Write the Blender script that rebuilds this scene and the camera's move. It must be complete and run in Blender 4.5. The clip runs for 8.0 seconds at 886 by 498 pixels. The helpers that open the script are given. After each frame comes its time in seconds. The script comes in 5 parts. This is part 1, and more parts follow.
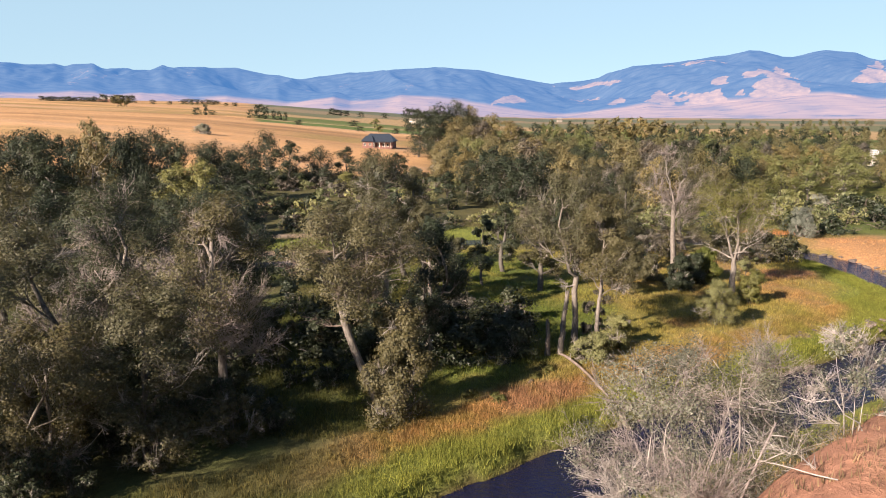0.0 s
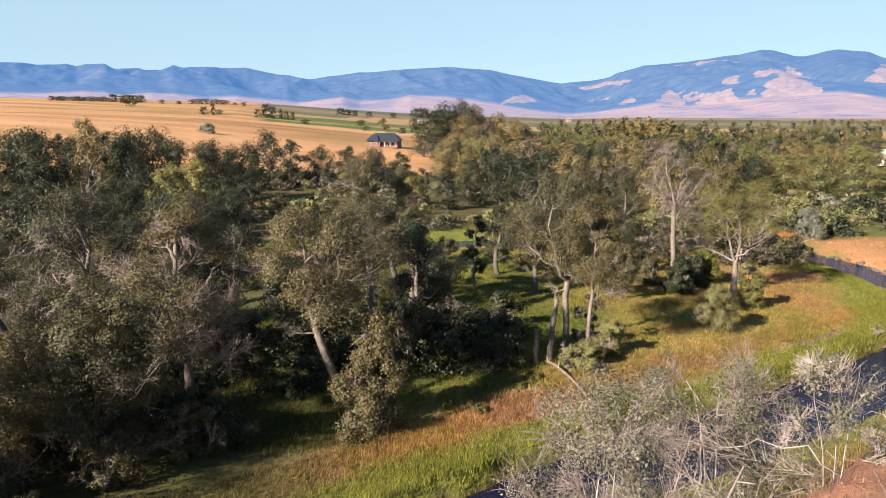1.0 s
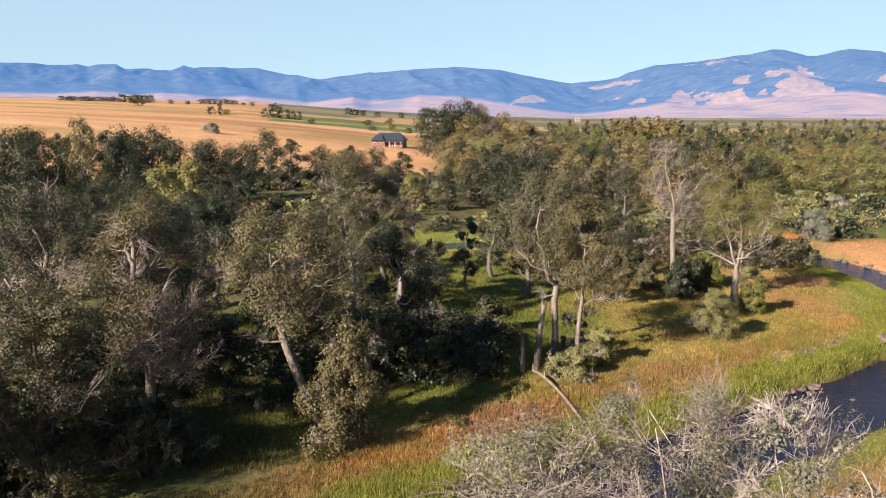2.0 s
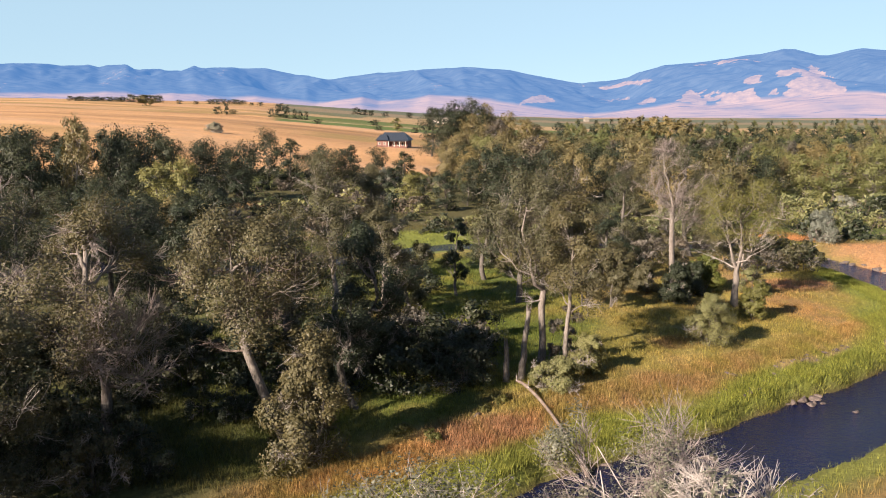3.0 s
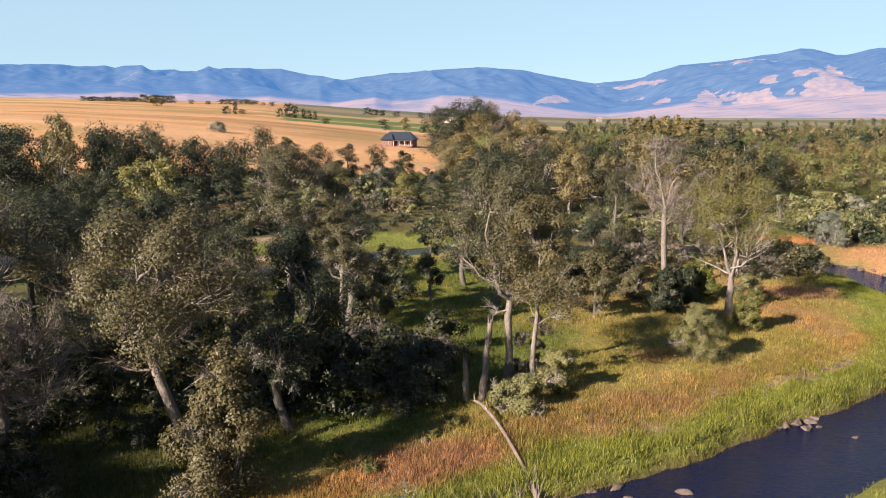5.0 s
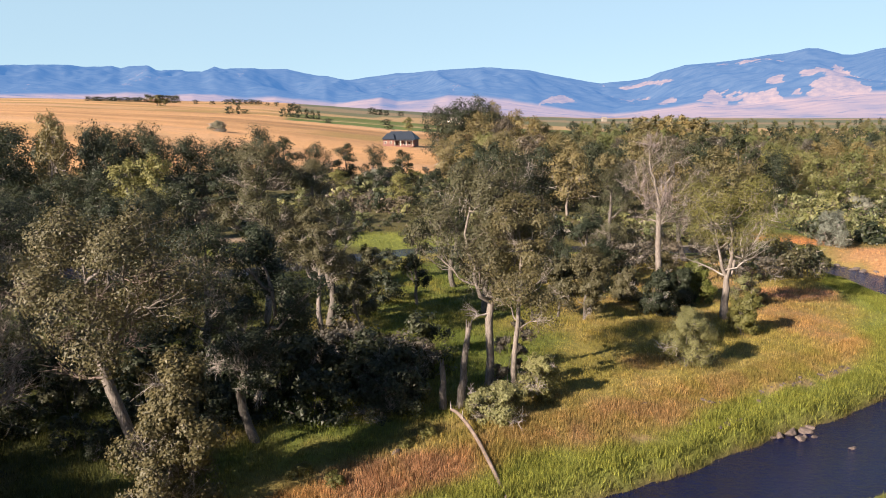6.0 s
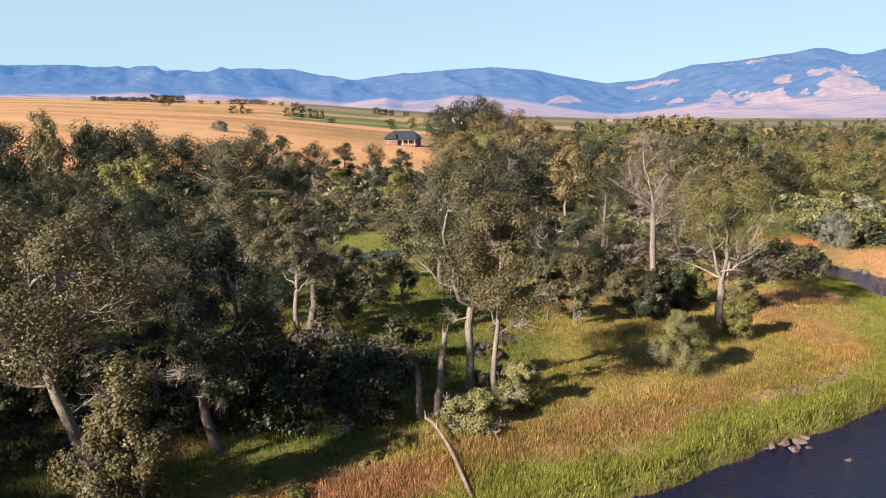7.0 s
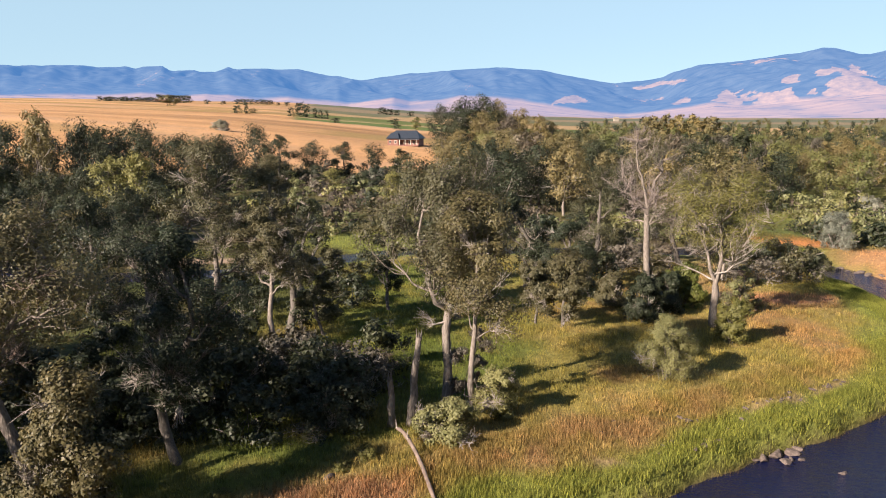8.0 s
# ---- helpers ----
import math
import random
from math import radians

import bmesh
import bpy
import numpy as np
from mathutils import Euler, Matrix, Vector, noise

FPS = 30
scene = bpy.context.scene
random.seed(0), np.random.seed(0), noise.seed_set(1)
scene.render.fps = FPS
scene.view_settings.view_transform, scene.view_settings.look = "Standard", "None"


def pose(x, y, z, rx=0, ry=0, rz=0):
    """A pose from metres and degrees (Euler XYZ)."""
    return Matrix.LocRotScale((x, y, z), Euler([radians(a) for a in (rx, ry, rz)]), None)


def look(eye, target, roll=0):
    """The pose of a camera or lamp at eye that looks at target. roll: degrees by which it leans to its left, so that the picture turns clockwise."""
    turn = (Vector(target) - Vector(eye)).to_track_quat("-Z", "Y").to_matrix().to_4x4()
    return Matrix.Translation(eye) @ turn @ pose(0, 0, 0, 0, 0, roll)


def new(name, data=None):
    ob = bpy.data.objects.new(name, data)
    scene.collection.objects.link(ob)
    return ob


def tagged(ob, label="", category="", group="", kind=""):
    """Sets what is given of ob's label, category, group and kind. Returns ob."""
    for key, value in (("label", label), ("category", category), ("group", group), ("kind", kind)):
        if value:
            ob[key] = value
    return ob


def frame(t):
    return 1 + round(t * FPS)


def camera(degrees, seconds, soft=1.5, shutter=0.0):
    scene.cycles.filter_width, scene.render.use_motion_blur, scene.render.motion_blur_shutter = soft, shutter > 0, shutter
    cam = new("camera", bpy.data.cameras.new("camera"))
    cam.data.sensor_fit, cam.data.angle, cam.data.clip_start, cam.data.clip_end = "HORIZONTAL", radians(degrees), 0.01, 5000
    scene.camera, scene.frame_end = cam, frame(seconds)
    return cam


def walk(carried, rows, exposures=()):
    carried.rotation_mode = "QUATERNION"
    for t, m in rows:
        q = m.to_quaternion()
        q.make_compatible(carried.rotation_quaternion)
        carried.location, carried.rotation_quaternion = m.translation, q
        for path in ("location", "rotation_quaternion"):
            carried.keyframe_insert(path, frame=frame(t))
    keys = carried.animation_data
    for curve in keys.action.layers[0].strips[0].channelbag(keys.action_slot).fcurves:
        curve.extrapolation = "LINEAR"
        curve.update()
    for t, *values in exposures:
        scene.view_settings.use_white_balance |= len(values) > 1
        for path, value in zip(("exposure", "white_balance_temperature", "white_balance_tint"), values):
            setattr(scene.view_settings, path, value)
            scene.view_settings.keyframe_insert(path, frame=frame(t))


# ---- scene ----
cam = camera(58.9, 8.0, 1.0)
METRES, EYE, TILT, LEAN, TURN = 25.0, 20.0, -9.6, 0.0, 0.0
ROWS = [
    (0.0, 0.0, 0.0, 0.0, -0.0, 0.0, -0.0),
    (0.5, 0.0401, 0.0547, 0.0041, 0.35, -0.01, -0.05),
    (1.0, 0.0797, 0.1096, 0.0084, 0.71, -0.01, -0.11),
    (1.5, 0.1194, 0.1654, 0.0131, 1.06, -0.01, -0.17),
    (3.0, 0.2385, 0.3345, 0.0258, 2.1, -0.0, -0.3),
    (3.5, 0.2747, 0.39, 0.0293, 2.41, 0.0, -0.35),
    (4.0, 0.3109, 0.4444, 0.0329, 2.7, 0.0, -0.4),
    (4.5, 0.3484, 0.4973, 0.0368, 2.92, 0.01, -0.44),
    (6.0, 0.4492, 0.6399, 0.0413, 3.53, 0.03, -0.5),
    (6.5, 0.4813, 0.6839, 0.0431, 3.75, 0.03, -0.54),
    (7.0, 0.5131, 0.7272, 0.0444, 3.98, 0.03, -0.57),
    (7.5, 0.5461, 0.7705, 0.0459, 4.22, 0.03, -0.62),
    (8.0, 0.579, 0.8135, 0.0478, 4.47, 0.04, -0.65),
]
walk(cam, [(t, pose(0, 0, EYE, TILT, LEAN, TURN) @ pose(METRES * x, METRES * y, METRES * z, 90 + pitch, roll, yaw)) for t, x, y, z, yaw, pitch, roll in ROWS],
     exposures=[(0.0, 1.5, 6550, 13.5), (8.0, 1.5, 6550, 13.5)])

# ---- light: low warm sun from behind and left, clear sky ----
SUN_FROM = Vector((-0.72, -0.69, 0.49)).normalized()
world = bpy.data.worlds.new("sky")
scene.world = world
world.use_nodes = True
wn = world.node_tree
sky = wn.nodes.new("ShaderNodeTexSky")
sky.sky_type = "NISHITA"
sky.sun_disc = False
sky.sun_elevation = math.asin(SUN_FROM.z)
sky.sun_rotation = math.atan2(SUN_FROM.x, SUN_FROM.y)
sky.altitude, sky.air_density, sky.dust_density, sky.ozone_density = 1200, 1.0, 0.3, 1.6
bg = wn.nodes["Background"]
bg.inputs["Strength"].default_value = 0.0485
# thin summer haze: the sky pales evenly towards the horizon
way = wn.nodes.new("ShaderNodeTexCoord")
lift = wn.nodes.new("ShaderNodeVectorMath")
lift.operation, lift.inputs[1].default_value = "ADD", (0, 0, 0.05)
wn.links.new(way.outputs["Generated"], lift.inputs[0])
wn.links.new(lift.outputs[0], sky.inputs[0])
haze = wn.nodes.new("ShaderNodeMix")
haze.data_type = "RGBA"
haze.inputs[7].default_value = (4.4, 6.4, 7.4, 1)
rise = wn.nodes.new("ShaderNodeSeparateXYZ")
wn.links.new(way.outputs["Generated"], rise.inputs[0])
thin = wn.nodes.new("ShaderNodeMapRange")
for socket, v in zip(thin.inputs[1:5], (0.16, 0.45, 0.65, 0.0)):
    socket.default_value = v
wn.links.new(rise.outputs["Z"], thin.inputs[0])
wn.links.new(thin.outputs[0], haze.inputs[0])
wn.links.new(sky.outputs[0], haze.inputs[6])
wn.links.new(haze.outputs[2], bg.inputs["Color"])
sun = new("sun", bpy.data.lights.new("sun", "SUN"))
sun.data.energy, sun.data.angle, sun.data.color = 5.2, radians(0.6), (1.0, 0.86, 0.71)
sun.matrix_world = look(SUN_FROM * 50, (0, 0, 0))


# ---- number helpers ----
def lattice(ix, iy, seed):
    h = (ix.astype(np.int64) * 374761393 + iy.astype(np.int64) * 668265263 + seed * 2147483647) & 0xFFFFFFFF
    h = ((h ^ (h >> 13)) * 1274126177) & 0xFFFFFFFF
    return ((h ^ (h >> 16)) & 0xFFFF) / 65535.0


def vnoise(x, y, size, seed=0):
    """Smooth noise of 0 to 1 with cells of that size."""
    x, y = np.asarray(x, float) / size, np.asarray(y, float) / size
    ix, iy = np.floor(x), np.floor(y)
    fx, fy = x - ix, y - iy
    fx, fy = fx * fx * (3 - 2 * fx), fy * fy * (3 - 2 * fy)
    a, b = lattice(ix, iy, seed), lattice(ix + 1, iy, seed)
    c, d = lattice(ix, iy + 1, seed), lattice(ix + 1, iy + 1, seed)
    return (a * (1 - fx) + b * fx) * (1 - fy) + (c * (1 - fx) + d * fx) * fy


def fbm(x, y, size, seed=0, octaves=4):
    total, weight = 0, 0
    for k in range(octaves):
        total = total + vnoise(x, y, size / 2 ** k, seed + k) * 0.5 ** k
        weight += 0.5 ** k
    return total / weight


def step(a, b, v):
    v = np.clip((np.asarray(v, float) - a) / (b - a), 0, 1)
    return v * v * (3 - 2 * v)


def spline(points, per=10):
    """A smooth line through the points."""
    p = np.array([points[0], *points, points[-1]], float)
    out = []
    for i in range(1, len(p) - 2):
        for k in range(per):
            u = k / per
            out.append(0.5 * (2 * p[i] + (p[i + 1] - p[i - 1]) * u + (2 * p[i - 1] - 5 * p[i] + 4 * p[i + 1] - p[i + 2]) * u ** 2
                              + (3 * p[i] - p[i - 1] - 3 * p[i + 1] + p[i + 2]) * u ** 3))
    return np.array(out + [p[-1]])


# ---- materials ----
def material(name):
    m = bpy.data.materials.new(name)
    m.use_nodes = True
    return m, m.node_tree, m.node_tree.nodes["Principled BSDF"]


def ramp(nt, fac, stops):
    r = nt.nodes.new("ShaderNodeValToRGB")
    r.color_ramp.elements[0].position, r.color_ramp.elements[0].color = stops[0][0], (*stops[0][1], 1)
    r.color_ramp.elements[1].position, r.color_ramp.elements[1].color = stops[-1][0], (*stops[-1][1], 1)
    for p, c in stops[1:-1]:
        r.color_ramp.elements.new(p).color = (*c, 1)
    nt.links.new(fac, r.inputs[0])
    return r.outputs[0]


def noise_tex(nt, scale, detail=6, rough=0.6, coord="Object", stretch=None):
    tc = nt.nodes.new("ShaderNodeTexCoord")
    n = nt.nodes.new("ShaderNodeTexNoise")
    n.inputs["Scale"].default_value, n.inputs["Detail"].default_value, n.inputs["Roughness"].default_value = scale, detail, rough
    src = tc.outputs[coord]
    if stretch:
        mp = nt.nodes.new("ShaderNodeMapping")
        mp.inputs["Scale"].default_value = stretch
        nt.links.new(src, mp.inputs[0])
        src = mp.outputs[0]
    nt.links.new(src, n.inputs["Vector"])
    return n.outputs["Fac"]


def mix(nt, kind, fac, a, b):
    m = nt.nodes.new("ShaderNodeMix")
    m.data_type, m.blend_type = "RGBA", kind
    for socket, v in ((m.inputs[0], fac), (m.inputs[6], a), (m.inputs[7], b)):
        if isinstance(v, (int, float)):
            socket.default_value = v
        elif isinstance(v, tuple):
            socket.default_value = (*v, 1)
        else:
            nt.links.new(v, socket)
    return m.outputs[2]


def bump(nt, bsdf, height, strength, distance):
    b = nt.nodes.new("ShaderNodeBump")
    b.inputs["Strength"].default_value, b.inputs["Distance"].default_value = strength, distance
    nt.links.new(height, b.inputs["Height"])
    nt.links.new(b.outputs[0], bsdf.inputs["Normal"])


def plain(name, stops, scale=6.0, rough=0.85, bumped=0.3, metal=0.0, stretch=None):
    m, nt, b = material(name)
    f = noise_tex(nt, scale, stretch=stretch)
    nt.links.new(ramp(nt, f, stops), b.inputs["Base Color"])
    b.inputs["Roughness"].default_value, b.inputs["Metallic"].default_value = rough, metal
    if bumped:
        bump(nt, b, f, bumped, 0.05)
    return m


def leaf_material(name, stops, glow=0.17, rough=0.55):
    """Leaves: each leaf its own shade, each plant a little apart, some light let through."""
    m, nt, b = material(name)
    g = nt.nodes.new("ShaderNodeNewGeometry")
    o = nt.nodes.new("ShaderNodeObjectInfo")
    c = ramp(nt, g.outputs["Random Per Island"], stops)
    shade = ramp(nt, o.outputs["Random"], [(0, (0.76, 0.83, 0.8)), (0.5, (1.0, 1.0, 1.0)), (1, (1.2, 1.12, 0.95))])
    c = mix(nt, "MULTIPLY", 1.0, c, shade)
    c = mix(nt, "MULTIPLY", 0.45, c, ramp(nt, noise_tex(nt, 0.35, 3), [(0.3, (0.6, 0.65, 0.6)), (0.7, (1.25, 1.2, 1.1))]))
    nt.links.new(c, b.inputs["Base Color"])
    b.inputs["Roughness"].default_value = rough
    b.inputs["Specular IOR Level"].default_value = 0.35
    t = nt.nodes.new("ShaderNodeBsdfTranslucent")
    nt.links.new(mix(nt, "MULTIPLY", 1.0, c, (1.25, 1.15, 0.5)), t.inputs["Color"])
    s = nt.nodes.new("ShaderNodeMixShader")
    s.inputs[0].default_value = glow
    nt.links.new(b.outputs[0], s.inputs[1])
    nt.links.new(t.outputs[0], s.inputs[2])
    nt.links.new(s.outputs[0], nt.nodes["Material Output"].inputs["Surface"])
    return m


def tinted(name, attribute, fine, rough=0.9, bumped=0.5, spread=(0.65, 1.35), depth=0.12, islands=False):
    """Colour from the land's own cover, broken up at two scales."""
    m, nt, b = material(name)
    a = nt.nodes.new("ShaderNodeVertexColor")
    a.layer_name = attribute
    lo, hi = spread
    f1, f2 = noise_tex(nt, fine, 8, 0.7), noise_tex(nt, fine / 9, 4)
    c = mix(nt, "MULTIPLY", 1.0, a.outputs[0], ramp(nt, f1, [(0.3, (lo, lo, lo)), (0.7, (hi, hi, hi))]))
    c = mix(nt, "MULTIPLY", 0.7, c, ramp(nt, f2, [(0.3, (0.75, 0.8, 0.8)), (0.7, (1.2, 1.15, 1.05))]))
    if islands:
        g = nt.nodes.new("ShaderNodeNewGeometry")
        c = mix(nt, "MULTIPLY", 1.0, c, ramp(nt, g.outputs["Random Per Island"], [(0, (1.0, 1.05, 0.95)), (1, (1.85, 1.7, 1.6))]))
    nt.links.new(c, b.inputs["Base Color"])
    b.inputs["Roughness"].default_value = rough
    b.inputs["Specular IOR Level"].default_value = 0.2
    if bumped:
        bump(nt, b, f1, bumped, depth)
    if islands:
        t = nt.nodes.new("ShaderNodeBsdfTranslucent")
        nt.links.new(c, t.inputs["Color"])
        s = nt.nodes.new("ShaderNodeMixShader")
        s.inputs[0].default_value = 0.45
        nt.links.new(b.outputs[0], s.inputs[1])
        nt.links.new(t.outputs[0], s.inputs[2])
        nt.links.new(s.outputs[0], nt.nodes["Material Output"].inputs["Surface"])
    return m


LAND = tinted("land_cover", "cover", 2.2, bumped=0.8, depth=0.25)
BLADES = tinted("grass_blades", "cover", 1.5, rough=0.7, bumped=0, islands=True)
BARK = plain("grey_bark", [(0.3, (0.0425, 0.0357, 0.0298)), (0.55, (0.106, 0.0918, 0.0782)), (0.8, (0.204, 0.178, 0.153))], 5, bumped=0.8, stretch=(3, 3, 0.7))
PALE_BARK = plain("pale_bark", [(0.28, (0.0595, 0.0476, 0.0399)), (0.5, (0.162, 0.136, 0.115)), (0.8, (0.306, 0.268, 0.234))], 5, bumped=0.9, stretch=(3, 3, 0.6))
DEADWOOD = plain("bleached_deadwood", [(0.3, (0.198, 0.167, 0.144)), (0.6, (0.378, 0.333, 0.297)), (0.85, (0.522, 0.477, 0.432))], 4, bumped=0.5)
PALE_TWIGS = plain("pinkish_grey_twigs", [(0.3, (0.17, 0.135, 0.118)), (0.7, (0.33, 0.275, 0.25))], 3, bumped=0)
TWIGS = plain("brown_twigs", [(0.3, (0.085, 0.0595, 0.0467)), (0.7, (0.204, 0.153, 0.128))], 3, bumped=0)
LEAF = leaf_material("cottonwood_leaves", [(0, (0.057, 0.0541, 0.0251)), (0.5, (0.0783, 0.0713, 0.0352)), (1, (0.108, 0.0943, 0.0519))])
# dark green species, and a leaf copy with the grove's shade in its colour
LEAF_DARK = leaf_material("dark_shaded_leaves", [(0, (0.0187, 0.0248, 0.0122)), (0.6, (0.0297, 0.0376, 0.0183)), (1, (0.0509, 0.0576, 0.0313))])
LEAF_BRIGHT = leaf_material("fresh_leaves", [(0, (0.0783, 0.0785, 0.0199)), (0.5, (0.108, 0.105, 0.0275)), (1, (0.142, 0.134, 0.042))])
LEAF_GREY = leaf_material("silver_leaves", [(0, (0.117, 0.122, 0.099)), (0.6, (0.167, 0.169, 0.14)), (1, (0.225, 0.225, 0.189))], 0.12)
LEAF_OLIVE = leaf_material("olive_leaves", [(0, (0.12, 0.126, 0.0528)), (0.6, (0.163, 0.167, 0.0753)), (1, (0.221, 0.216, 0.113))], 0.2)
LEAF_ASH = leaf_material("ashen_leaves", [(0, (0.07, 0.07, 0.046)), (0.6, (0.11, 0.108, 0.076)), (1, (0.19, 0.185, 0.145))], 0.15)
LEAF_WOOD = leaf_material("woodland_leaves", [(0, (0.119, 0.101, 0.0438)), (0.5, (0.153, 0.125, 0.0572)), (1, (0.195, 0.154, 0.0756))], 0.15)
LEAF_LIGHT = leaf_material("light_woodland_leaves", [(0, (0.111, 0.114, 0.038)), (0.5, (0.141, 0.14, 0.0483)), (1, (0.175, 0.166, 0.069))], 0.15)
LEAF_BROWN = leaf_material("withered_leaves", [(0, (0.0636, 0.0517, 0.0399)), (0.6, (0.0933, 0.0775, 0.062)), (1, (0.131, 0.113, 0.0935))], 0.1)
LEAF_YELLOW = leaf_material("yellow_leaves", [(0, (0.0863, 0.0944, 0.0198)), (0.6, (0.124, 0.128, 0.027)), (1, (0.165, 0.164, 0.0432))])
STONE = plain("river_stone", [(0.3, (0.0518, 0.0388, 0.0345)), (0.55, (0.125, 0.0953, 0.0818)), (0.85, (0.207, 0.168, 0.147))], 3.5, bumped=0.9)
ROOF = plain("slate_blue_roof", [(0.3, (0.0203, 0.027, 0.0383)), (0.7, (0.0315, 0.0405, 0.0563))], 1.5, rough=0.5, bumped=0.1)
BRICK = plain("red_brick_wall", [(0.3, (0.144, 0.066, 0.051)), (0.7, (0.216, 0.108, 0.084))], 4, bumped=0.2)
CREAM = plain("cream_paint", [(0.3, (0.62, 0.56, 0.48)), (0.7, (0.74, 0.68, 0.6))], 2, bumped=0.1)
GLASS_DARK = plain("dark_window_glass", [(0.3, (0.02, 0.024, 0.03)), (0.7, (0.03, 0.036, 0.045))], 1, rough=0.08, bumped=0)
PALE_ROOF = plain("pale_sheet_roof", [(0.3, (0.5, 0.47, 0.44)), (0.7, (0.62, 0.59, 0.56))], 2, rough=0.6, bumped=0.1)
FENCE_WOOD = plain("weathered_fence_wood", [(0.3, (0.18, 0.15, 0.12)), (0.7, (0.3, 0.264, 0.222))], 3, bumped=0.3)


def water_material():
    m, nt, b = material("river_water")
    f = noise_tex(nt, 0.5, 3)
    # navy base stands in for deep blue sky mirrored by the ripples
    nt.links.new(ramp(nt, f, [(0.3, (0.003, 0.007, 0.036)), (0.7, (0.009, 0.009, 0.026))]), b.inputs["Base Color"])
    b.inputs["Roughness"].default_value, b.inputs["IOR"].default_value = 0.06, 1.33
    bump(nt, b, noise_tex(nt, 2.4, 5, 0.6, stretch=(1.0, 1.7, 1.0)), 1.0, 0.14)
    return m


WATER = water_material()


def mountain_material():
    """Distant backdrop of forest and bare slopes; faint blue emission stands in for kilometres of bright air."""
    m, nt, b = material("mountains_with_haze_glow")
    a = nt.nodes.new("ShaderNodeVertexColor")
    a.layer_name = "cover"
    sep = nt.nodes.new("ShaderNodeSeparateColor")
    nt.links.new(a.outputs[0], sep.inputs[0])
    f, g = noise_tex(nt, 0.03, 10, 0.75), noise_tex(nt, 0.012, 6, 0.65, stretch=(1.0, 2.5, 1.0))

    def edge(value, grain):
        add = nt.nodes.new("ShaderNodeMath")
        add.operation = "MULTIPLY_ADD"
        nt.links.new(grain, add.inputs[0])
        add.inputs[1].default_value = 2.2
        nt.links.new(value, add.inputs[2])
        return ramp(nt, add.outputs[0], [(0.5, (0.0, 0.0, 0.0)), (0.62, (0.5, 0.5, 0.5)), (0.75, (1.0, 1.0, 1.0))])

    def shifted(value):
        sub = nt.nodes.new("ShaderNodeMath")
        sub.operation = "SUBTRACT"
        nt.links.new(value, sub.inputs[0])
        sub.inputs[1].default_value = 0.93
        return sub.outputs[0]

    forest = ramp(nt, g, [(0.3, (0.02, 0.027, 0.03)), (0.7, (0.058, 0.066, 0.06))])
    tan = ramp(nt, f, [(0.3, (0.09, 0.06, 0.032)), (0.6, (0.21, 0.132, 0.06)), (0.8, (0.28, 0.175, 0.08))])
    c = mix(nt, "MIX", edge(shifted(sep.outputs[0]), f), forest, tan)
    plainland = ramp(nt, noise_tex(nt, 0.008, 8, 0.7, stretch=(0.6, 2.4, 1.0)), [(0.36, (0.08, 0.066, 0.04)), (0.44, (0.22, 0.132, 0.058)), (0.7, (0.29, 0.178, 0.075))])
    c = mix(nt, "MIX", sep.outputs[1], c, plainland)
    nt.links.new(c, b.inputs["Base Color"])
    b.inputs["Roughness"].default_value = 1.0
    b.inputs["Specular IOR Level"].default_value = 0.0
    # blue haze of the air in between, put into the slopes as emission
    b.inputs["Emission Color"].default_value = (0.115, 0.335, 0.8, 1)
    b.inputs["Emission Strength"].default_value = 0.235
    return m


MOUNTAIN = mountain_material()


# ---- mesh helpers ----
RAW = {}


def mesh_np(name, verts, faces, mat, smooth=False, colours=None):
    """A mesh from arrays: faces is (n, 3) or (n, 4), or a list of both kinds."""
    me = bpy.data.meshes.new(name)
    groups = [f for f in (faces if isinstance(faces, list) else [faces]) if len(f)]
    verts = np.asarray(verts, np.float32)
    me.vertices.add(len(verts))
    me.vertices.foreach_set("co", verts.ravel())
    loops = np.concatenate([np.asarray(f, np.int32).ravel() for f in groups])
    sizes = np.concatenate([np.full(len(f), f.shape[1], np.int32) for f in groups])
    me.loops.add(len(loops))
    me.loops.foreach_set("vertex_index", loops)
    me.polygons.add(len(sizes))
    me.polygons.foreach_set("loop_start", np.concatenate([[0], np.cumsum(sizes)[:-1]]).astype(np.int32))
    me.polygons.foreach_set("loop_total", sizes)
    me.polygons.foreach_set("use_smooth", np.full(len(sizes), smooth))
    me.materials.append(mat)
    if colours is not None:
        layer = me.color_attributes.new("cover", "FLOAT_COLOR", "POINT")
        layer.data.foreach_set("color", np.concatenate([colours, np.ones((len(colours), 1))], 1).astype(np.float32).ravel())
    me.update()
    me.validate()
    if len(groups) == 1:
        RAW[me.name] = ((verts, np.asarray(groups[0])), mat)
    return me


def child(name, mesh, parent, label=""):
    ob = new(name, mesh)
    ob.parent = parent
    return tagged(ob, label) if label else ob


def part(name, bm, mat, parent, label=""):
    me = bpy.data.meshes.new(name)
    bm.to_mesh(me)
    bm.free()
    me.materials.append(mat)
    return child(name, me, parent, label)


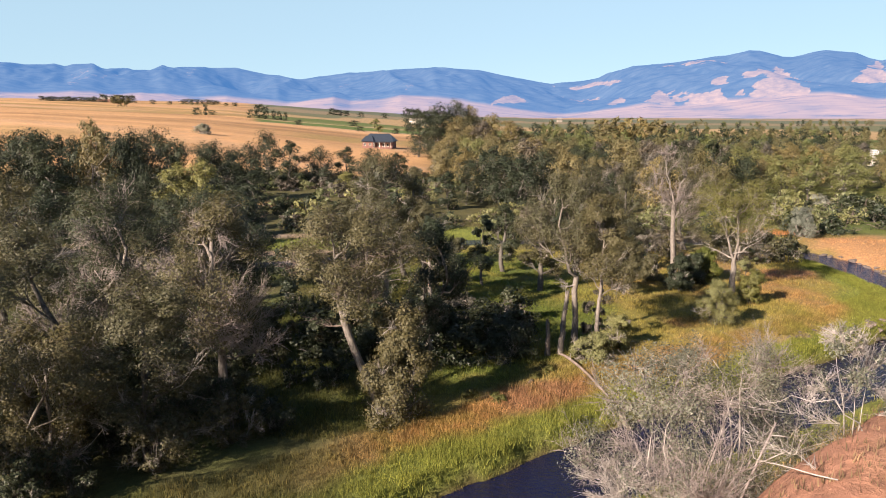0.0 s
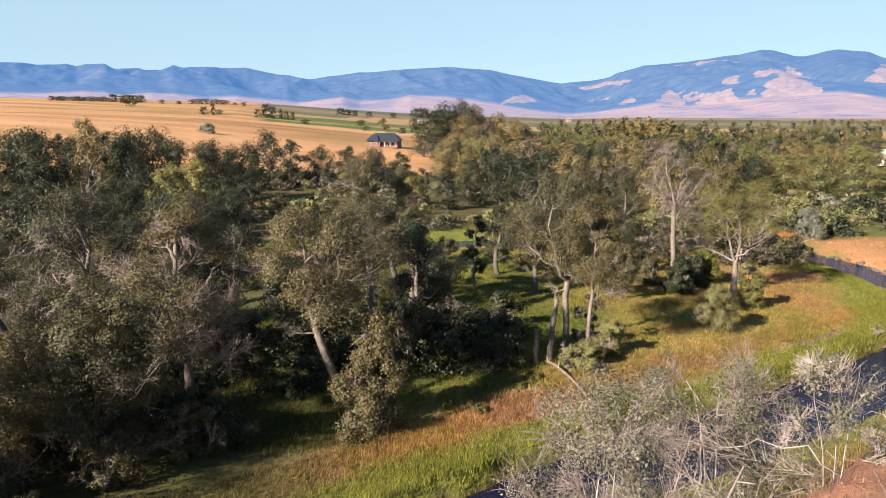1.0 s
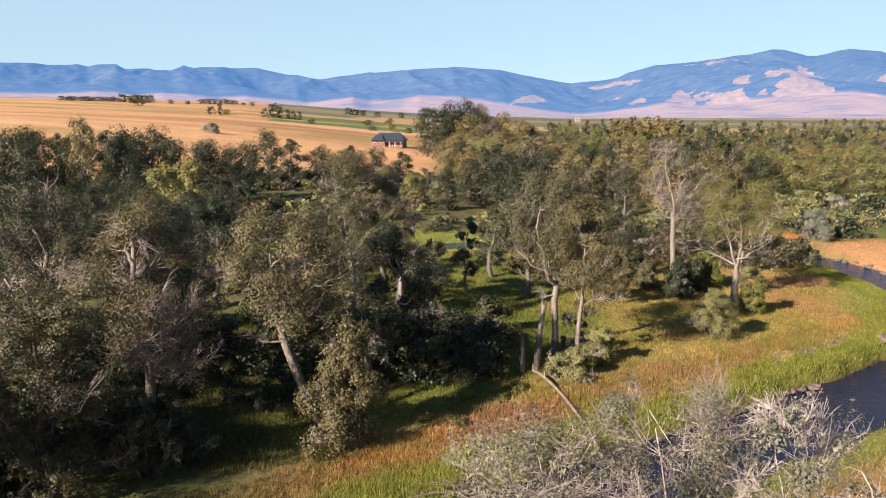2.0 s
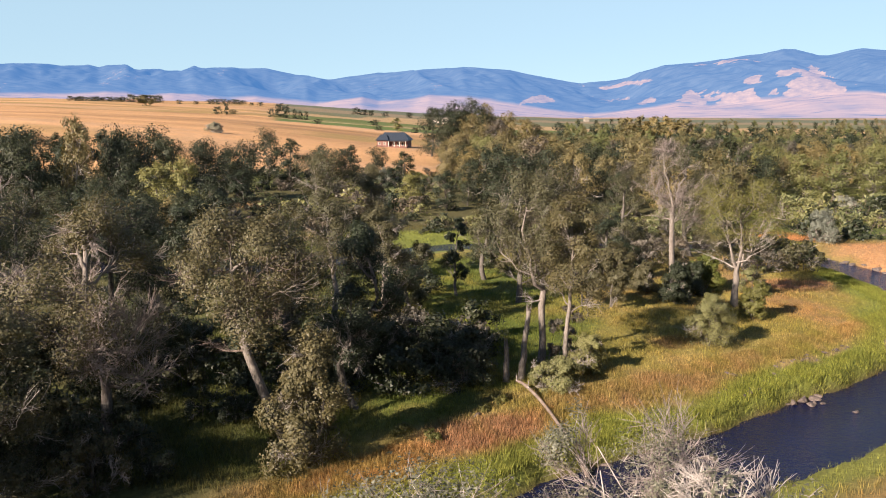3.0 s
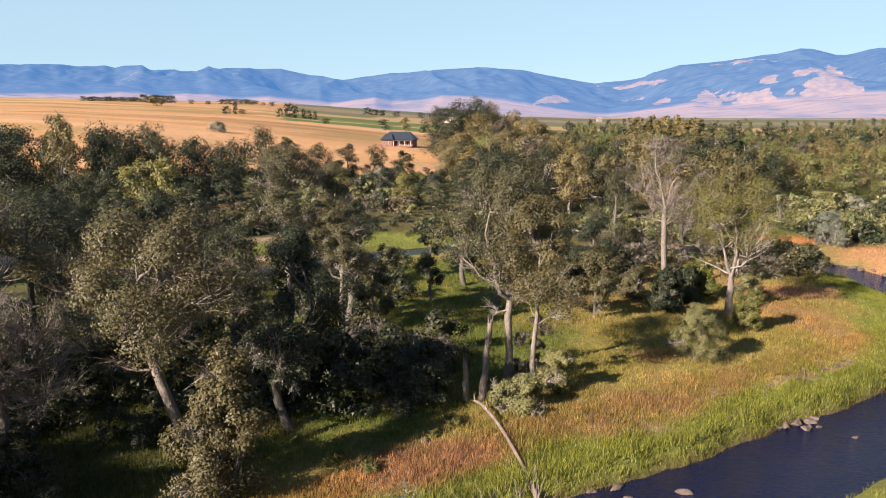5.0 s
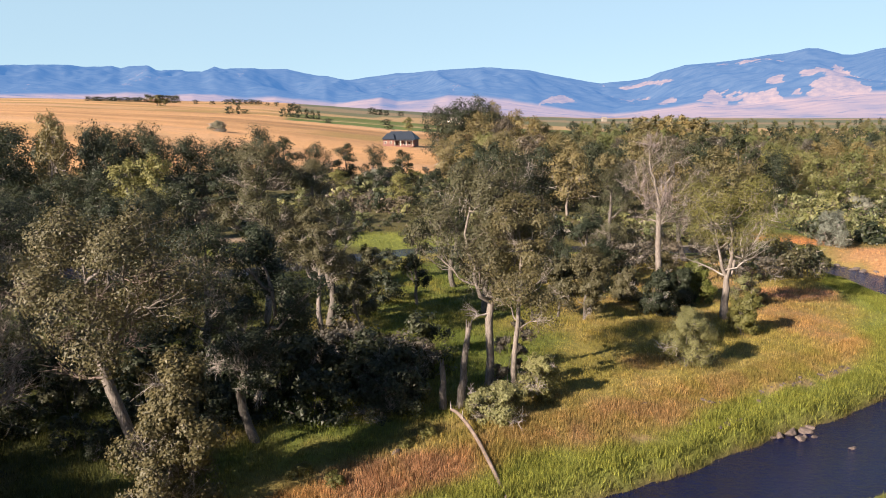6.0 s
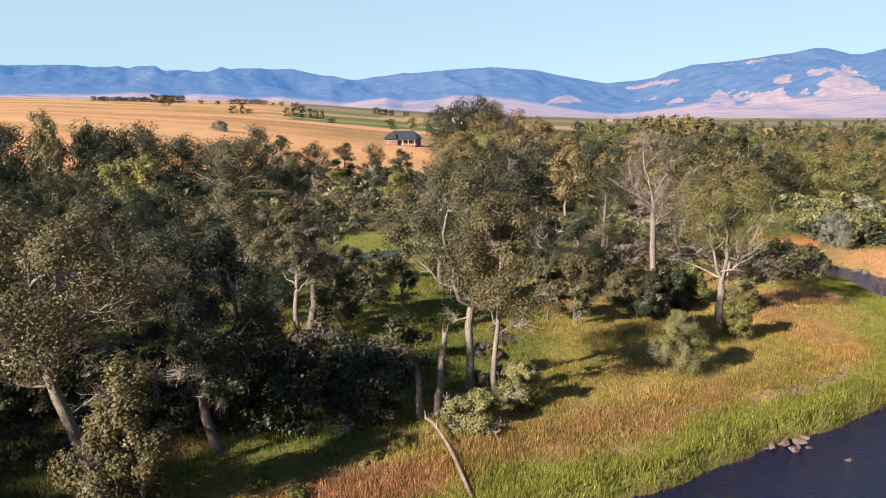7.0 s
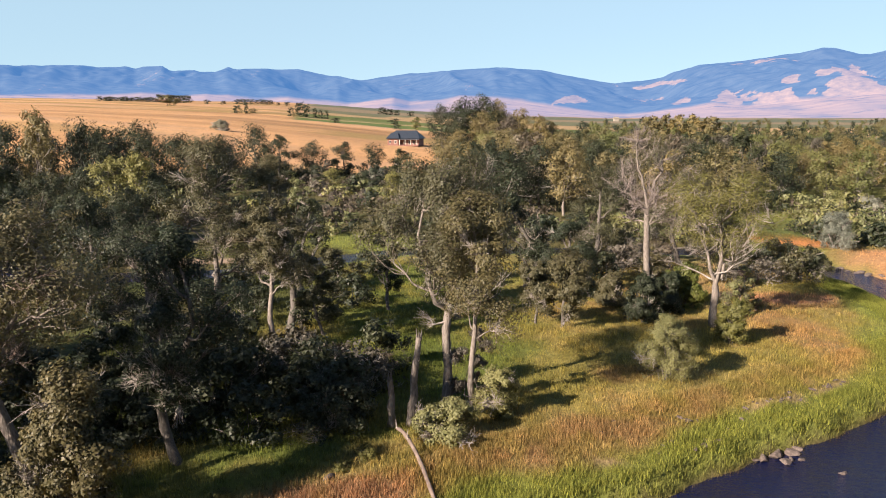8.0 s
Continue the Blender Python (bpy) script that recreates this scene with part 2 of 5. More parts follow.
class Wood:
    """Gathers tapered round limbs into one mesh."""

    def __init__(self):
        self.v, self.axis, self.f, self.n = [], [], [], 0

    def limb(self, points, r0, r1, sides=6, knob=0.0, rng=None):
        p = np.asarray(points, float)
        k = len(p)
        d = np.gradient(p, axis=0)
        d /= np.linalg.norm(d, axis=1)[:, None] + 1e-9
        ref = np.where(np.abs(d[:, 2:3]) > 0.9, [[1.0, 0, 0]], [[0, 0, 1.0]])
        a = np.cross(d, ref)
        a /= np.linalg.norm(a, axis=1)[:, None] + 1e-9
        b = np.cross(d, a)
        r = np.linspace(r0, r1, k)
        if knob and rng is not None:
            r = r * (1 + knob * rng.uniform(-1, 1, k))
        ang = np.arange(sides) * 2 * np.pi / sides
        ring = p[:, None] + r[:, None, None] * (np.cos(ang)[None, :, None] * a[:, None] + np.sin(ang)[None, :, None] * b[:, None])
        if knob and rng is not None and sides > 5:
            ring += (rng.normal(0, 0.07, (k, sides, 1)) * r[:, None, None]) * (ring - p[:, None]) / r[:, None, None].clip(1e-3)
        i = np.arange(k - 1)[:, None] * sides + np.arange(sides)[None]
        j = np.arange(k - 1)[:, None] * sides + (np.arange(sides)[None] + 1) % sides
        self.v.append(ring.reshape(-1, 3))
        self.axis.append(np.repeat(p, sides, 0))
        self.f.append(np.stack([i, j, j + sides, i + sides], -1).reshape(-1, 4) + self.n)
        self.n += k * sides

    def twigs(self, start, end, r0, r1):
        """Many straight three-sided twigs at once."""
        start, end = np.asarray(start), np.asarray(end)
        n = len(start)
        if not n:
            return
        d = end - start
        d /= np.linalg.norm(d, axis=1)[:, None] + 1e-9
        a = np.cross(d, np.array([0.31, 0.5, 0.81]))
        a /= np.linalg.norm(a, axis=1)[:, None] + 1e-9
        b = np.cross(d, a)
        ring = []
        for base, r in ((start, r0), (end, r1)):
            for q in range(3):
                ring.append(base + r * (math.cos(q * 2.094) * a + math.sin(q * 2.094) * b))
        self.v.append(np.stack(ring, 1).reshape(-1, 3))
        self.axis.append(np.stack([start] * 3 + [end] * 3, 1).reshape(-1, 3))
        o = np.arange(n)[:, None] * 6
        quad = np.concatenate([o + np.array([[q, (q + 1) % 3, 3 + (q + 1) % 3, 3 + q]]) for q in range(3)])
        self.f.append(quad + self.n)
        self.n += n * 6

    def resize(self, k):
        self.v = [v + a * (k - 1) for v, a in zip(self.v, self.axis)]

    def mesh(self, name, mat, smooth=True):
        return mesh_np(name, np.concatenate(self.v), np.concatenate(self.f), mat, smooth)


def leaves_mesh(name, centres, size, rng, mat, out=None, shape=0.62):
    """One pointed blade for each leaf spray."""
    n = len(centres)
    u = rng.normal(size=(n, 3))
    if out is not None:
        u = u * 0.42 + out / (np.linalg.norm(out, axis=1)[:, None] + 1e-9) * 1.25
    u[:, 2] += 0.15
    u /= np.linalg.norm(u, axis=1)[:, None] + 1e-9
    a = np.cross(u, rng.normal(size=(n, 3)))
    a /= np.linalg.norm(a, axis=1)[:, None] + 1e-9
    b = np.cross(u, a)
    s = size * rng.uniform(0.55, 1.3, (n, 1))
    v = np.stack([centres - a * s * 0.42 - b * s * 0.7 * shape, centres - a * s * 0.35 + b * s * 0.7 * shape, centres + a * s * 0.75], 1)
    f = np.arange(n * 3).reshape(n, 3)
    return mesh_np(name, v.reshape(-1, 3), f, mat)


def bend(a, b, rng, k=5, sag=0.12, lift=0.15):
    """A curved way from a to b."""
    a, b = np.asarray(a, float), np.asarray(b, float)
    u = np.linspace(0, 1, k)[:, None]
    length = np.linalg.norm(b - a)
    p = a + (b - a) * u
    p += np.sin(np.pi * u) * (rng.normal(size=3) * sag * length + np.array([0, 0, -lift * length * 0.5]))
    if k > 3:
        p[1:-1] += rng.normal(size=(k - 2, 3)) * 0.03 * length
    return p


def unit(rng, n, up=0.0):
    d = rng.normal(size=(n, 3))
    d[:, 2] += up
    return d / (np.linalg.norm(d, axis=1)[:, None] + 1e-9)


def grow(seed, h, r, base=0.35, lobes=8, clumps=14, leaves=80, leaf=0.125, trunk=0.28, lean=(0, 0), stems=1, dead=0.08, top=0.5,
         leafmat=None, bark=None, bare=0.0, tuft=0.42, sway=0.05, deadmat=None, twig=0.012, low=0.0, fine=True, billow=1.0, shaded_out=True, fork=None, arms=()):
    """A broad-leaved tree: trunk and limbs, a crown of many leaf sprays in uneven billows, bare dead twigs. Returns its three meshes."""
    rng = np.random.default_rng(seed)
    wood, grey = Wood(), Wood()
    hub = np.array([lean[0], lean[1], 0.0])
    centres, outs = [], []
    forks = []
    for s in range(stems):
        spread = rng.normal(size=2) * (0.25 * r if stems > 1 else 0)
        tip = np.array([hub[0] + spread[0], hub[1] + spread[1], h * 0.86])
        foot = np.array([spread[0] * 0.25, spread[1] * 0.25, -0.4])
        u = np.linspace(0, 1, 12)[:, None]
        line = foot + (tip - foot) * u + np.sin(u * np.pi * rng.uniform(1.0, 2.2)) * np.array([*rng.normal(size=2) * sway * h, 0])
        line[1:] += np.cumsum(rng.normal(0, 0.012 * h, (11, 3)) * [1, 1, 0], axis=0) * 0.6
        tr = trunk / (stems ** 0.45)
        if fork:
            node_z, tips = fork
            node = np.array([np.interp(node_z * h, line[:, 2], line[:, 0]), np.interp(node_z * h, line[:, 2], line[:, 1]), node_z * h])
            below = np.concatenate([line[line[:, 2] < node_z * h - 0.3], [node]])
            wood.limb(below, tr * 1.25, tr * 0.9, 10, 0.06, rng)
            for dx, dy, dz in tips:
                way = bend(node - [0, 0, 0.1], np.array([node[0] + dx, node[1] + dy, dz * h]), rng, 8, 0.05, 0.1)
                wood.limb(way, tr * 0.6, tr * 0.16, 8, 0.06, rng)
                forks.append((np.concatenate([below, way[1:]]), tr))
            continue
        flare = np.concatenate([[line[0] + [0, 0, 0]], line[1:]])
        wood.limb(flare if fine else flare[::2], tr * 1.25, tr * 0.22, 9 if fine else 5, 0.06, rng)
        forks.append((line, tr))
    for zf, dx, dy, dz in arms:
        line, tr = forks[0]
        a = np.array([np.interp(zf * h, line[:, 2], line[:, 0]), np.interp(zf * h, line[:, 2], line[:, 1]), zf * h])
        way = bend(a, a + [dx, dy, dz], rng, 6, 0.12, 0.1)
        grey.limb(way, tr * 0.32, 0.02, 6, 0.05, rng)
        s0 = np.repeat(way[2:], 5, 0)
        e0 = s0 + (unit(rng, len(s0), 0.3) * 0.7 + np.array([dx, dy, dz]) / np.linalg.norm([dx, dy, dz])) * rng.uniform(0.3, 0.9, (len(s0), 1))
        grey.twigs(s0, e0, 0.02, 0.008)
        mid = (s0 + e0) / 2
        grey.twigs(mid, mid + unit(rng, len(mid), 0.3) * 0.4, 0.012, 0.005)
    for i in range(lobes):
        f = (i + 0.6) / lobes
        env = r * np.sin(np.pi * (0.2 + 0.72 * f)) ** 0.7
        ang = i * 2.4 + rng.uniform(-0.5, 0.5)
        off = env * rng.uniform(0.42, 0.78) * (0.35 if i == lobes - 1 else 1)
        rl = r * rng.uniform(0.40, 0.60) * (1.0 - 0.25 * f) * billow
        z = h * (base + (1 - base) * f) - rl * (0.75 if i == lobes - 1 else 0.45)
        line, tr = forks[i % len(forks)]
        axis = np.array([np.interp(z, line[:, 2], line[:, 0]), np.interp(z, line[:, 2], line[:, 1])])
        c = np.array([axis[0] + off * math.cos(ang), axis[1] + off * math.sin(ang), z])
        zs = max(h * base * 0.75, z - off * rng.uniform(0.8, 1.5))
        a = np.array([np.interp(zs, line[:, 2], line[:, 0]), np.interp(zs, line[:, 2], line[:, 1]), zs])
        limb = bend(a, c, rng, 7, 0.08, 0.12)
        wood.limb(limb if fine else limb[::2], tr * rng.uniform(0.3, 0.48), tr * 0.09, 6 if fine else 4, 0.05, rng)
        gone = rng.random() < bare
        d = unit(rng, clumps, 0.35) * np.array([1, 1, 0.85])
        cc = c + d * rl * rng.uniform(0.45, 1.08, (clumps, 1))
        for q in range(clumps):
            start = limb[rng.integers(3, 7)]
            way = bend(start, cc[q], rng, 4, 0.1, 0.1) if fine else np.array([start, cc[q]])
            isdead = gone or rng.random() < (dead * (1.9 * (1 - f) + 0.15) if shaded_out else dead)
            (grey if isdead else wood).limb(way, tr * 0.1 + min(0.008, twig * 0.6), min(0.012, twig), 4 if fine else 3)
            if isdead:
                m = 14 if fine else 7
                run = way[-1] - way[0]
                run = run / (np.linalg.norm(run) + 1e-9)
                along = rng.uniform(0.25, 1.0, (m, 1))
                s0 = way[0] + (way[-1] - way[0]) * along
                e0 = s0 + (unit(rng, m, 0.2) * 0.8 + run) * rng.uniform(0.15, 0.42, (m, 1)) * rl
                grey.twigs(s0, e0, twig * 1.3, twig * 0.5)
                if fine:
                    for part_way in (0.35, 0.6, 0.85):
                        mid = s0 + (e0 - s0) * part_way
                        way2 = (e0 - s0) * 0.45 + unit(rng, m, 0.2) * rl * rng.uniform(0.1, 0.28, (m, 1))
                        grey.twigs(mid, mid + way2, twig * 0.8, twig * 0.35)
            else:
                m = int(leaves * rng.uniform(0.6, 1.35))
                away = unit(rng, m, 0.25)
                g = away * np.array([1, 1, 0.78]) * rl * tuft * 1.2 * rng.uniform(0.25, 1.15, (m, 1)) ** 0.7
                centres.append(cc[q] + g)
                outs.append(away * 0.8 + d[q] * 0.6 + (cc[q] - [hub[0], hub[1], h * (0.35 + 0.5 * base)]) / r * 0.4)
                if fine:
                    s0 = np.repeat(way[-1:], 4, 0)
                    wood.twigs(s0, cc[q] + g[:4] * 0.9, twig, twig * 0.5)
    if low:
        m = int(leaves * low)
        ang, zz = rng.uniform(0, 6.28, m), rng.uniform(0.3, h * base, m)
        rr = trunk + np.abs(rng.normal(0, 0.22 * r, m))
        line = forks[0][0]
        ax, ay = np.interp(zz, line[:, 2], line[:, 0]), np.interp(zz, line[:, 2], line[:, 1])
        centres.append(np.stack([ax + rr * np.cos(ang), ay + rr * np.sin(ang), zz], 1))
        outs.append(rng.normal(size=(m, 3)))
    c = np.concatenate(centres) if centres else np.concatenate(grey.v)
    tall = h / np.quantile(c[:, 2], 0.995)
    middle = c[:, :2].mean(0)
    wide = r / np.quantile(np.hypot(c[:, 0] - middle[0], c[:, 1] - middle[1]), 0.93)
    fit_size = np.array([wide, wide, tall])
    wood.resize(fit_size)
    grey.resize(fit_size)
    meshes = [("trunk", wood.mesh("trunk", bark or BARK))]
    if centres:
        c = c * fit_size
        meshes.append(("crown", leaves_mesh("crown", c, leaf, rng, leafmat or LEAF, np.concatenate(outs))))
    if grey.n:
        meshes.append(("deadwood", grey.mesh("deadwood", deadmat or DEADWOOD)))
    return meshes


def plant(name, meshes, x, y, z, label, category="tree", group="", turn=0.0, size=1.0):
    ob = new(name)
    ob.empty_display_size = 0.5
    for n, me in meshes:
        piece = child(n, me, ob)
        if n == "deadwood":
            tagged(piece, "bleached bare twigs", kind="stuff")
    ob.matrix_basis = pose(x, y, z, 0, 0, turn) @ Matrix.Scale(size, 4)
    return tagged(ob, label, category, group)


# ---- the lie of the land ----
STREAM = spline([(-75, -22), (-50, -4), (-25, 17), (-10, 28.5), (2.5, 38), (10, 44.6), (18, 50.2), (28, 57), (38, 64.5), (48, 72.5), (53.6, 80), (54.2, 89), (54.2, 98), (53.6, 106),
                 (50, 115), (44, 121), (35, 123.5), (20, 123), (5, 122), (-4, 116.5), (-16, 106), (-29, 102), (-45, 106), (-70, 120), (-110, 126), (-180, 120)], 8)
S_A, S_B = STREAM[:-1], STREAM[1:]
S_HALF = np.interp(np.arange(len(S_A)), [0, 70, 86, len(S_A)], [3.7, 3.6, 2.1, 2.1])
# the water falls over a riffle at the bend
S_LEVEL = np.interp(np.arange(len(STREAM)), [0, 74, 90, 104, 120, len(STREAM)], [-1.0, -1.0, -0.5, 0.1, 0.3, 0.3])


def stream_distance(x, y):
    """How far a place lies from the stream's edge, on which side (1: inside its bend), and the water's level."""
    x, y = np.atleast_1d(np.asarray(x, float)), np.atleast_1d(np.asarray(y, float))
    best, side, level = np.full(x.shape, 1e9), np.ones(x.shape), np.full(x.shape, -1.0)
    near = np.where((x > -230) & (x < 130) & (y > -70) & (y < 210))[0]
    run = S_B - S_A
    square = np.sum(run ** 2, 1)
    for start in range(0, len(near), 4000):
        take = near[start:start + 4000]
        rx, ry = x[take, None] - S_A[:, 0], y[take, None] - S_A[:, 1]
        u = np.clip((rx * run[:, 0] + ry * run[:, 1]) / square, 0, 1)
        d = np.hypot(rx - u * run[:, 0], ry - u * run[:, 1]) - S_HALF
        k = np.argmin(d, 1)
        row = np.arange(len(take))
        best[take] = d[row, k]
        side[take] = np.sign(run[k, 0] * ry[row, k] - run[k, 1] * rx[row, k])
        level[take] = S_LEVEL[k]
    return best, side, level


def uplands(x, y):
    """By bearing: the ground's height 1400 m off and 350 m off; and the distance."""
    bearing = np.degrees(np.arctan2(x, y))
    far = np.interp(bearing, [-90, -45, -28, -15, -8, -2, 8, 30, 90], [30, 46, 47, 42, 30, 21, 14, 12, 12])
    mid = np.interp(bearing, [-90, -40, -28, -17, -6, 2, 10, 90], [10, 18, 17, 12.6, 5.6, 3, 1.5, 1.5])
    return far, mid, np.where(y > 0, np.hypot(x, y), 0)


def land(x, y):
    """Height of the ground, and the stream's distance and side."""
    x, y = np.atleast_1d(np.asarray(x, float)), np.atleast_1d(np.asarray(y, float))
    d, side, level = stream_distance(x, y)
    d = d + (fbm(x, y, 3.5, 3) - 0.5) * 1.3
    z = 1.15 + (fbm(x, y, 16, 11) - 0.5) * 0.8 + (vnoise(x, y, 2.0, 14) - 0.5) * 0.12
    far_z, mid_z, reach = uplands(x, y)
    z = z + (mid_z - 1.2) * step(205, 350, reach) + np.clip(reach - 350, 0, 1050) / 1050 * (far_z - mid_z)
    z = z + (fbm(x, y, 240, 21) - 0.5) * 7 * step(330, 700, reach)
    # stream bed and banks
    bank = np.where(side > 0, 1.0, 0.7)
    cut = level - 1.1 + 0.9 * step(-1.2, 0.1, d) + (0.55 + 0.9 * step(0.2, -0.8, level)) * step(0.0, np.where(level > -0.97, 2.2, 0.9), d) * bank
    z = np.where(d < 7, cut + (z - cut) * step(0.4, 7, d), z)
    # high bluff on the near side
    s = 0.61 * (x - 2) - 0.79 * (y - 38) + (fbm(x, y, 9, 31) - 0.5) * 3.0
    bluff = (12.6 * step(12, 23, s) ** 1.3 + (fbm(x, y, 5, 33) - 0.5) * 0.9 * step(11, 16, s)) * step(170, 60, y)
    return z + np.where(side < 0, bluff, 0), d, side, s


def height(x, y):
    return float(land(x, y)[0][0])


def blend(c, colour, w):
    return c * (1 - w[:, None]) + np.array(colour)[None] * w[:, None]


GREEN, LUSH, STRAW = (0.25, 0.212, 0.06), (0.185, 0.21, 0.045), (0.36, 0.26, 0.118)
ORANGE, RUST, SOIL = (0.325, 0.187, 0.086), (0.29, 0.165, 0.102), (0.42, 0.205, 0.135)
GOLD, SAND, FLOOR_SHADE = (0.53, 0.3, 0.145), (0.36, 0.265, 0.205), (0.062, 0.08, 0.024)


def spot(x, y, cx, cy, rx, ry, turn=0.0):
    c, s = math.cos(radians(turn)), math.sin(radians(turn))
    u, v = (x - cx) * c + (y - cy) * s, -(x - cx) * s + (y - cy) * c
    return step(1.25, 0.55, np.hypot(u / rx, v / ry) + (fbm(x, y, 4, 77) - 0.5) * 0.7)


SCARP = spline([(19.6, 58.1), (23.6, 60.6), (25.4, 61.4), (27.2, 63.6), (28.9, 65.9), (30.2, 67.3), (32.2, 68.2), (34.6, 69.8), (36.8, 71.6)], 5)


def bare_scarp(x, y):
    """1 on the broken line of bare earth, 0 off it."""
    off = np.full(x.shape, 9.0)
    near = np.where((x > 17) & (x < 39) & (y > 56) & (y < 74))[0]
    if len(near):
        off[near] = np.min(np.hypot(x[near, None] - SCARP[:, 0], y[near, None] - SCARP[:, 1]), 1)
    broken = np.where(x < 29, step(0.5, 0.62, vnoise(x, y, 2.3, 78)), 0.9)
    return step(0.55, 0.2, off + (vnoise(x, y, 0.8, 79) - 0.5) * 0.5) * broken


def cover(x, y, d, side, s):
    """What grows or lies on the ground: its own colour."""
    n1, n2, n3, n4 = fbm(x, y, 7, 41), fbm(x, y, 2.2, 42), fbm(x, y, 25, 43), vnoise(x, y, 0.9, 44)
    c = np.tile(np.array(GREEN), (len(x), 1))
    c = blend(c, STRAW, 0.5 * step(0.4, 0.68, n1 * 0.4 + n2 * 0.35 + n4 * 0.25))
    c = blend(c, RUST, 0.5 * step(0.54, 0.72, n1) * step(0.35, 0.65, n2))
    inside = side > 0
    # dry strip between the lush margin and the meadow
    dry = step(2.2, 3.2, d) * step(8.0, 4.8, d + n1 * 3) * inside
    c = blend(c, ORANGE, dry * step(0.42, 0.66, n2 * 0.6 + n4 * 0.4) * 0.28)
    c = blend(c, RUST, dry * step(0.5, 0.68, n1) * 0.4)
    for cx, cy, rx, ry, turn, colour, w in ((4.2, 49.8, 8.5, 2.1, 38, ORANGE, 0.8), (7.0, 52.6, 3.6, 1.7, 38, RUST, 0.8), (-6.2, 42.6, 6, 1.5, 38, ORANGE, 0.6),
                                            (37.6, 82, 3.6, 9, 10, ORANGE, 0.75), (41.0, 92.5, 5.5, 3.0, 0, SOIL, 0.85), (29, 84, 3, 3, 0, ORANGE, 0.4),
                                            (22.4, 70.2, 2.2, 2.2, 0, ORANGE, 0.7), (21, 88, 6, 3, 20, ORANGE, 0.5), (22, 62.5, 9, 2.2, 38, RUST, 0.4), (15, 60, 7, 3.5, 38, RUST, 0.3)):
        c = blend(c, colour, w * spot(x, y, cx, cy, rx, ry, turn) * (0.55 + 0.45 * step(0.3, 0.6, n2 * 0.5 + n4 * 0.5)))
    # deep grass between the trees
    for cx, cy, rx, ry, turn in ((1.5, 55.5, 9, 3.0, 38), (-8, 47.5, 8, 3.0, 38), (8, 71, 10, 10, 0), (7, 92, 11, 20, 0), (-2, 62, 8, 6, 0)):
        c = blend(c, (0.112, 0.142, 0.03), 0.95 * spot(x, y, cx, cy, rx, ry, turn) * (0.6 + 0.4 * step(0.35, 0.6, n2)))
    # lush margin
    c = blend(c, LUSH, 0.9 * step(0.8, -0.8, d - np.interp(y, [40, 52, 58, 71, 76, 81, 88, 97, 105], [3.6, 3.2, 2.4, 2.8, 4.6, 7.2, 8.2, 6.6, 4.5]) + (n1 - 0.5) * 1.6 + (n2 - 0.5) * 0.8) * inside * (x < 62))
    # low scarp of bare earth along the old bank
    scarp = bare_scarp(x, y)
    c = blend(c, (0.3, 0.18, 0.13), 0.6 * scarp)
    # wood floor: the trees' shade put into a darker green, with brown litter
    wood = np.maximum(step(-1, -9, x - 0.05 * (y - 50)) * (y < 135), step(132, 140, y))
    c = blend(c, FLOOR_SHADE, wood * 0.85)
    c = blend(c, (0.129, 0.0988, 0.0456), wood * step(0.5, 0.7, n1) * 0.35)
    # far side of the stream
    out = (side < 0) & (y < 300)
    c = blend(c, (0.15, 0.14, 0.045), out * 1.0)
    c = blend(c, LUSH, out * step(0.4, 0.6, n1) * 0.6)
    c = blend(c, (0.1, 0.09, 0.035), out * (x < 44) * (y > 100))
    c = blend(c, ORANGE, 0.8 * out * step(0.35, 0.6, n1 * 0.5 + n3 * 0.5) * (s < 12) * (y < 90))
    c = blend(c, LUSH, 0.85 * out * step(7.5, 4.0, d + n2 * 3) * (s < 12) * (y < 95))
    for cx, cy, rx, ry, turn, colour, w in ((63.5, 111, 10, 15, -15, (0.46, 0.25, 0.125), 0.95), (54, 129.5, 7.5, 5.5, -30, (0.46, 0.2, 0.08), 0.95),
                                            (70, 139, 25, 11, 0, (0.0912, 0.114, 0.0304), 0.9), (-24, 124, 9, 3, 0, SAND, 0.7), (-24, 116, 9, 6, 0, LUSH, 0.9), (-4, 126, 14, 7, 0, LUSH, 0.9),
                                            (-38, 170, 8, 7, 0, ORANGE, 0.8), (-22, 109.5, 8, 1.4, 20, SAND, 0.9)):
        c = blend(c, colour, w * spot(x, y, cx, cy, rx, ry, turn))
    c = blend(c, SOIL, step(15, 19, s) * (side < 0) * step(170, 60, y))
    c = blend(c, (0.198, 0.152, 0.0912), step(0.5, 0.62, n2) * step(17, 20, s) * (side < 0) * step(170, 60, y) * 0.6)
    # gravel at the water's edge
    c = blend(c, (0.0988, 0.0646, 0.0418), step(0.5, 0.0, d))
    # golden hay land on the bench, farmed valley further out
    far_z, mid_z, reach = uplands(x, y)
    bearing = np.degrees(np.arctan2(x, np.maximum(y, 1)))
    gold = step(235, 262, reach + (n3 - 0.5) * 30) * step(1.5, -2.5, bearing - step(500, 900, reach) * 60) * (y > 0)
    streak = fbm(x * 0.14 + y * 0.1, y + 0.1 * x, 34, 51, 5)
    g = np.array(GOLD)[None] * (0.3 + 1.3 * streak)[:, None]
    g = blend(g, (0.27, 0.195, 0.07), step(0.5, 0.64, fbm(x * 0.25, y - 0.1 * x, 60, 52)) * 0.75)
    g = blend(g, (0.52, 0.32, 0.19), step(0.5, 0.66, fbm(x * 0.3, y + 0.15 * x, 45, 53)) * 0.6)
    c = c * (1 - gold[:, None]) + g * gold[:, None]
    farmed = step(-13.6, -13.0, bearing + (n3 - 0.5)) * (y > 0)
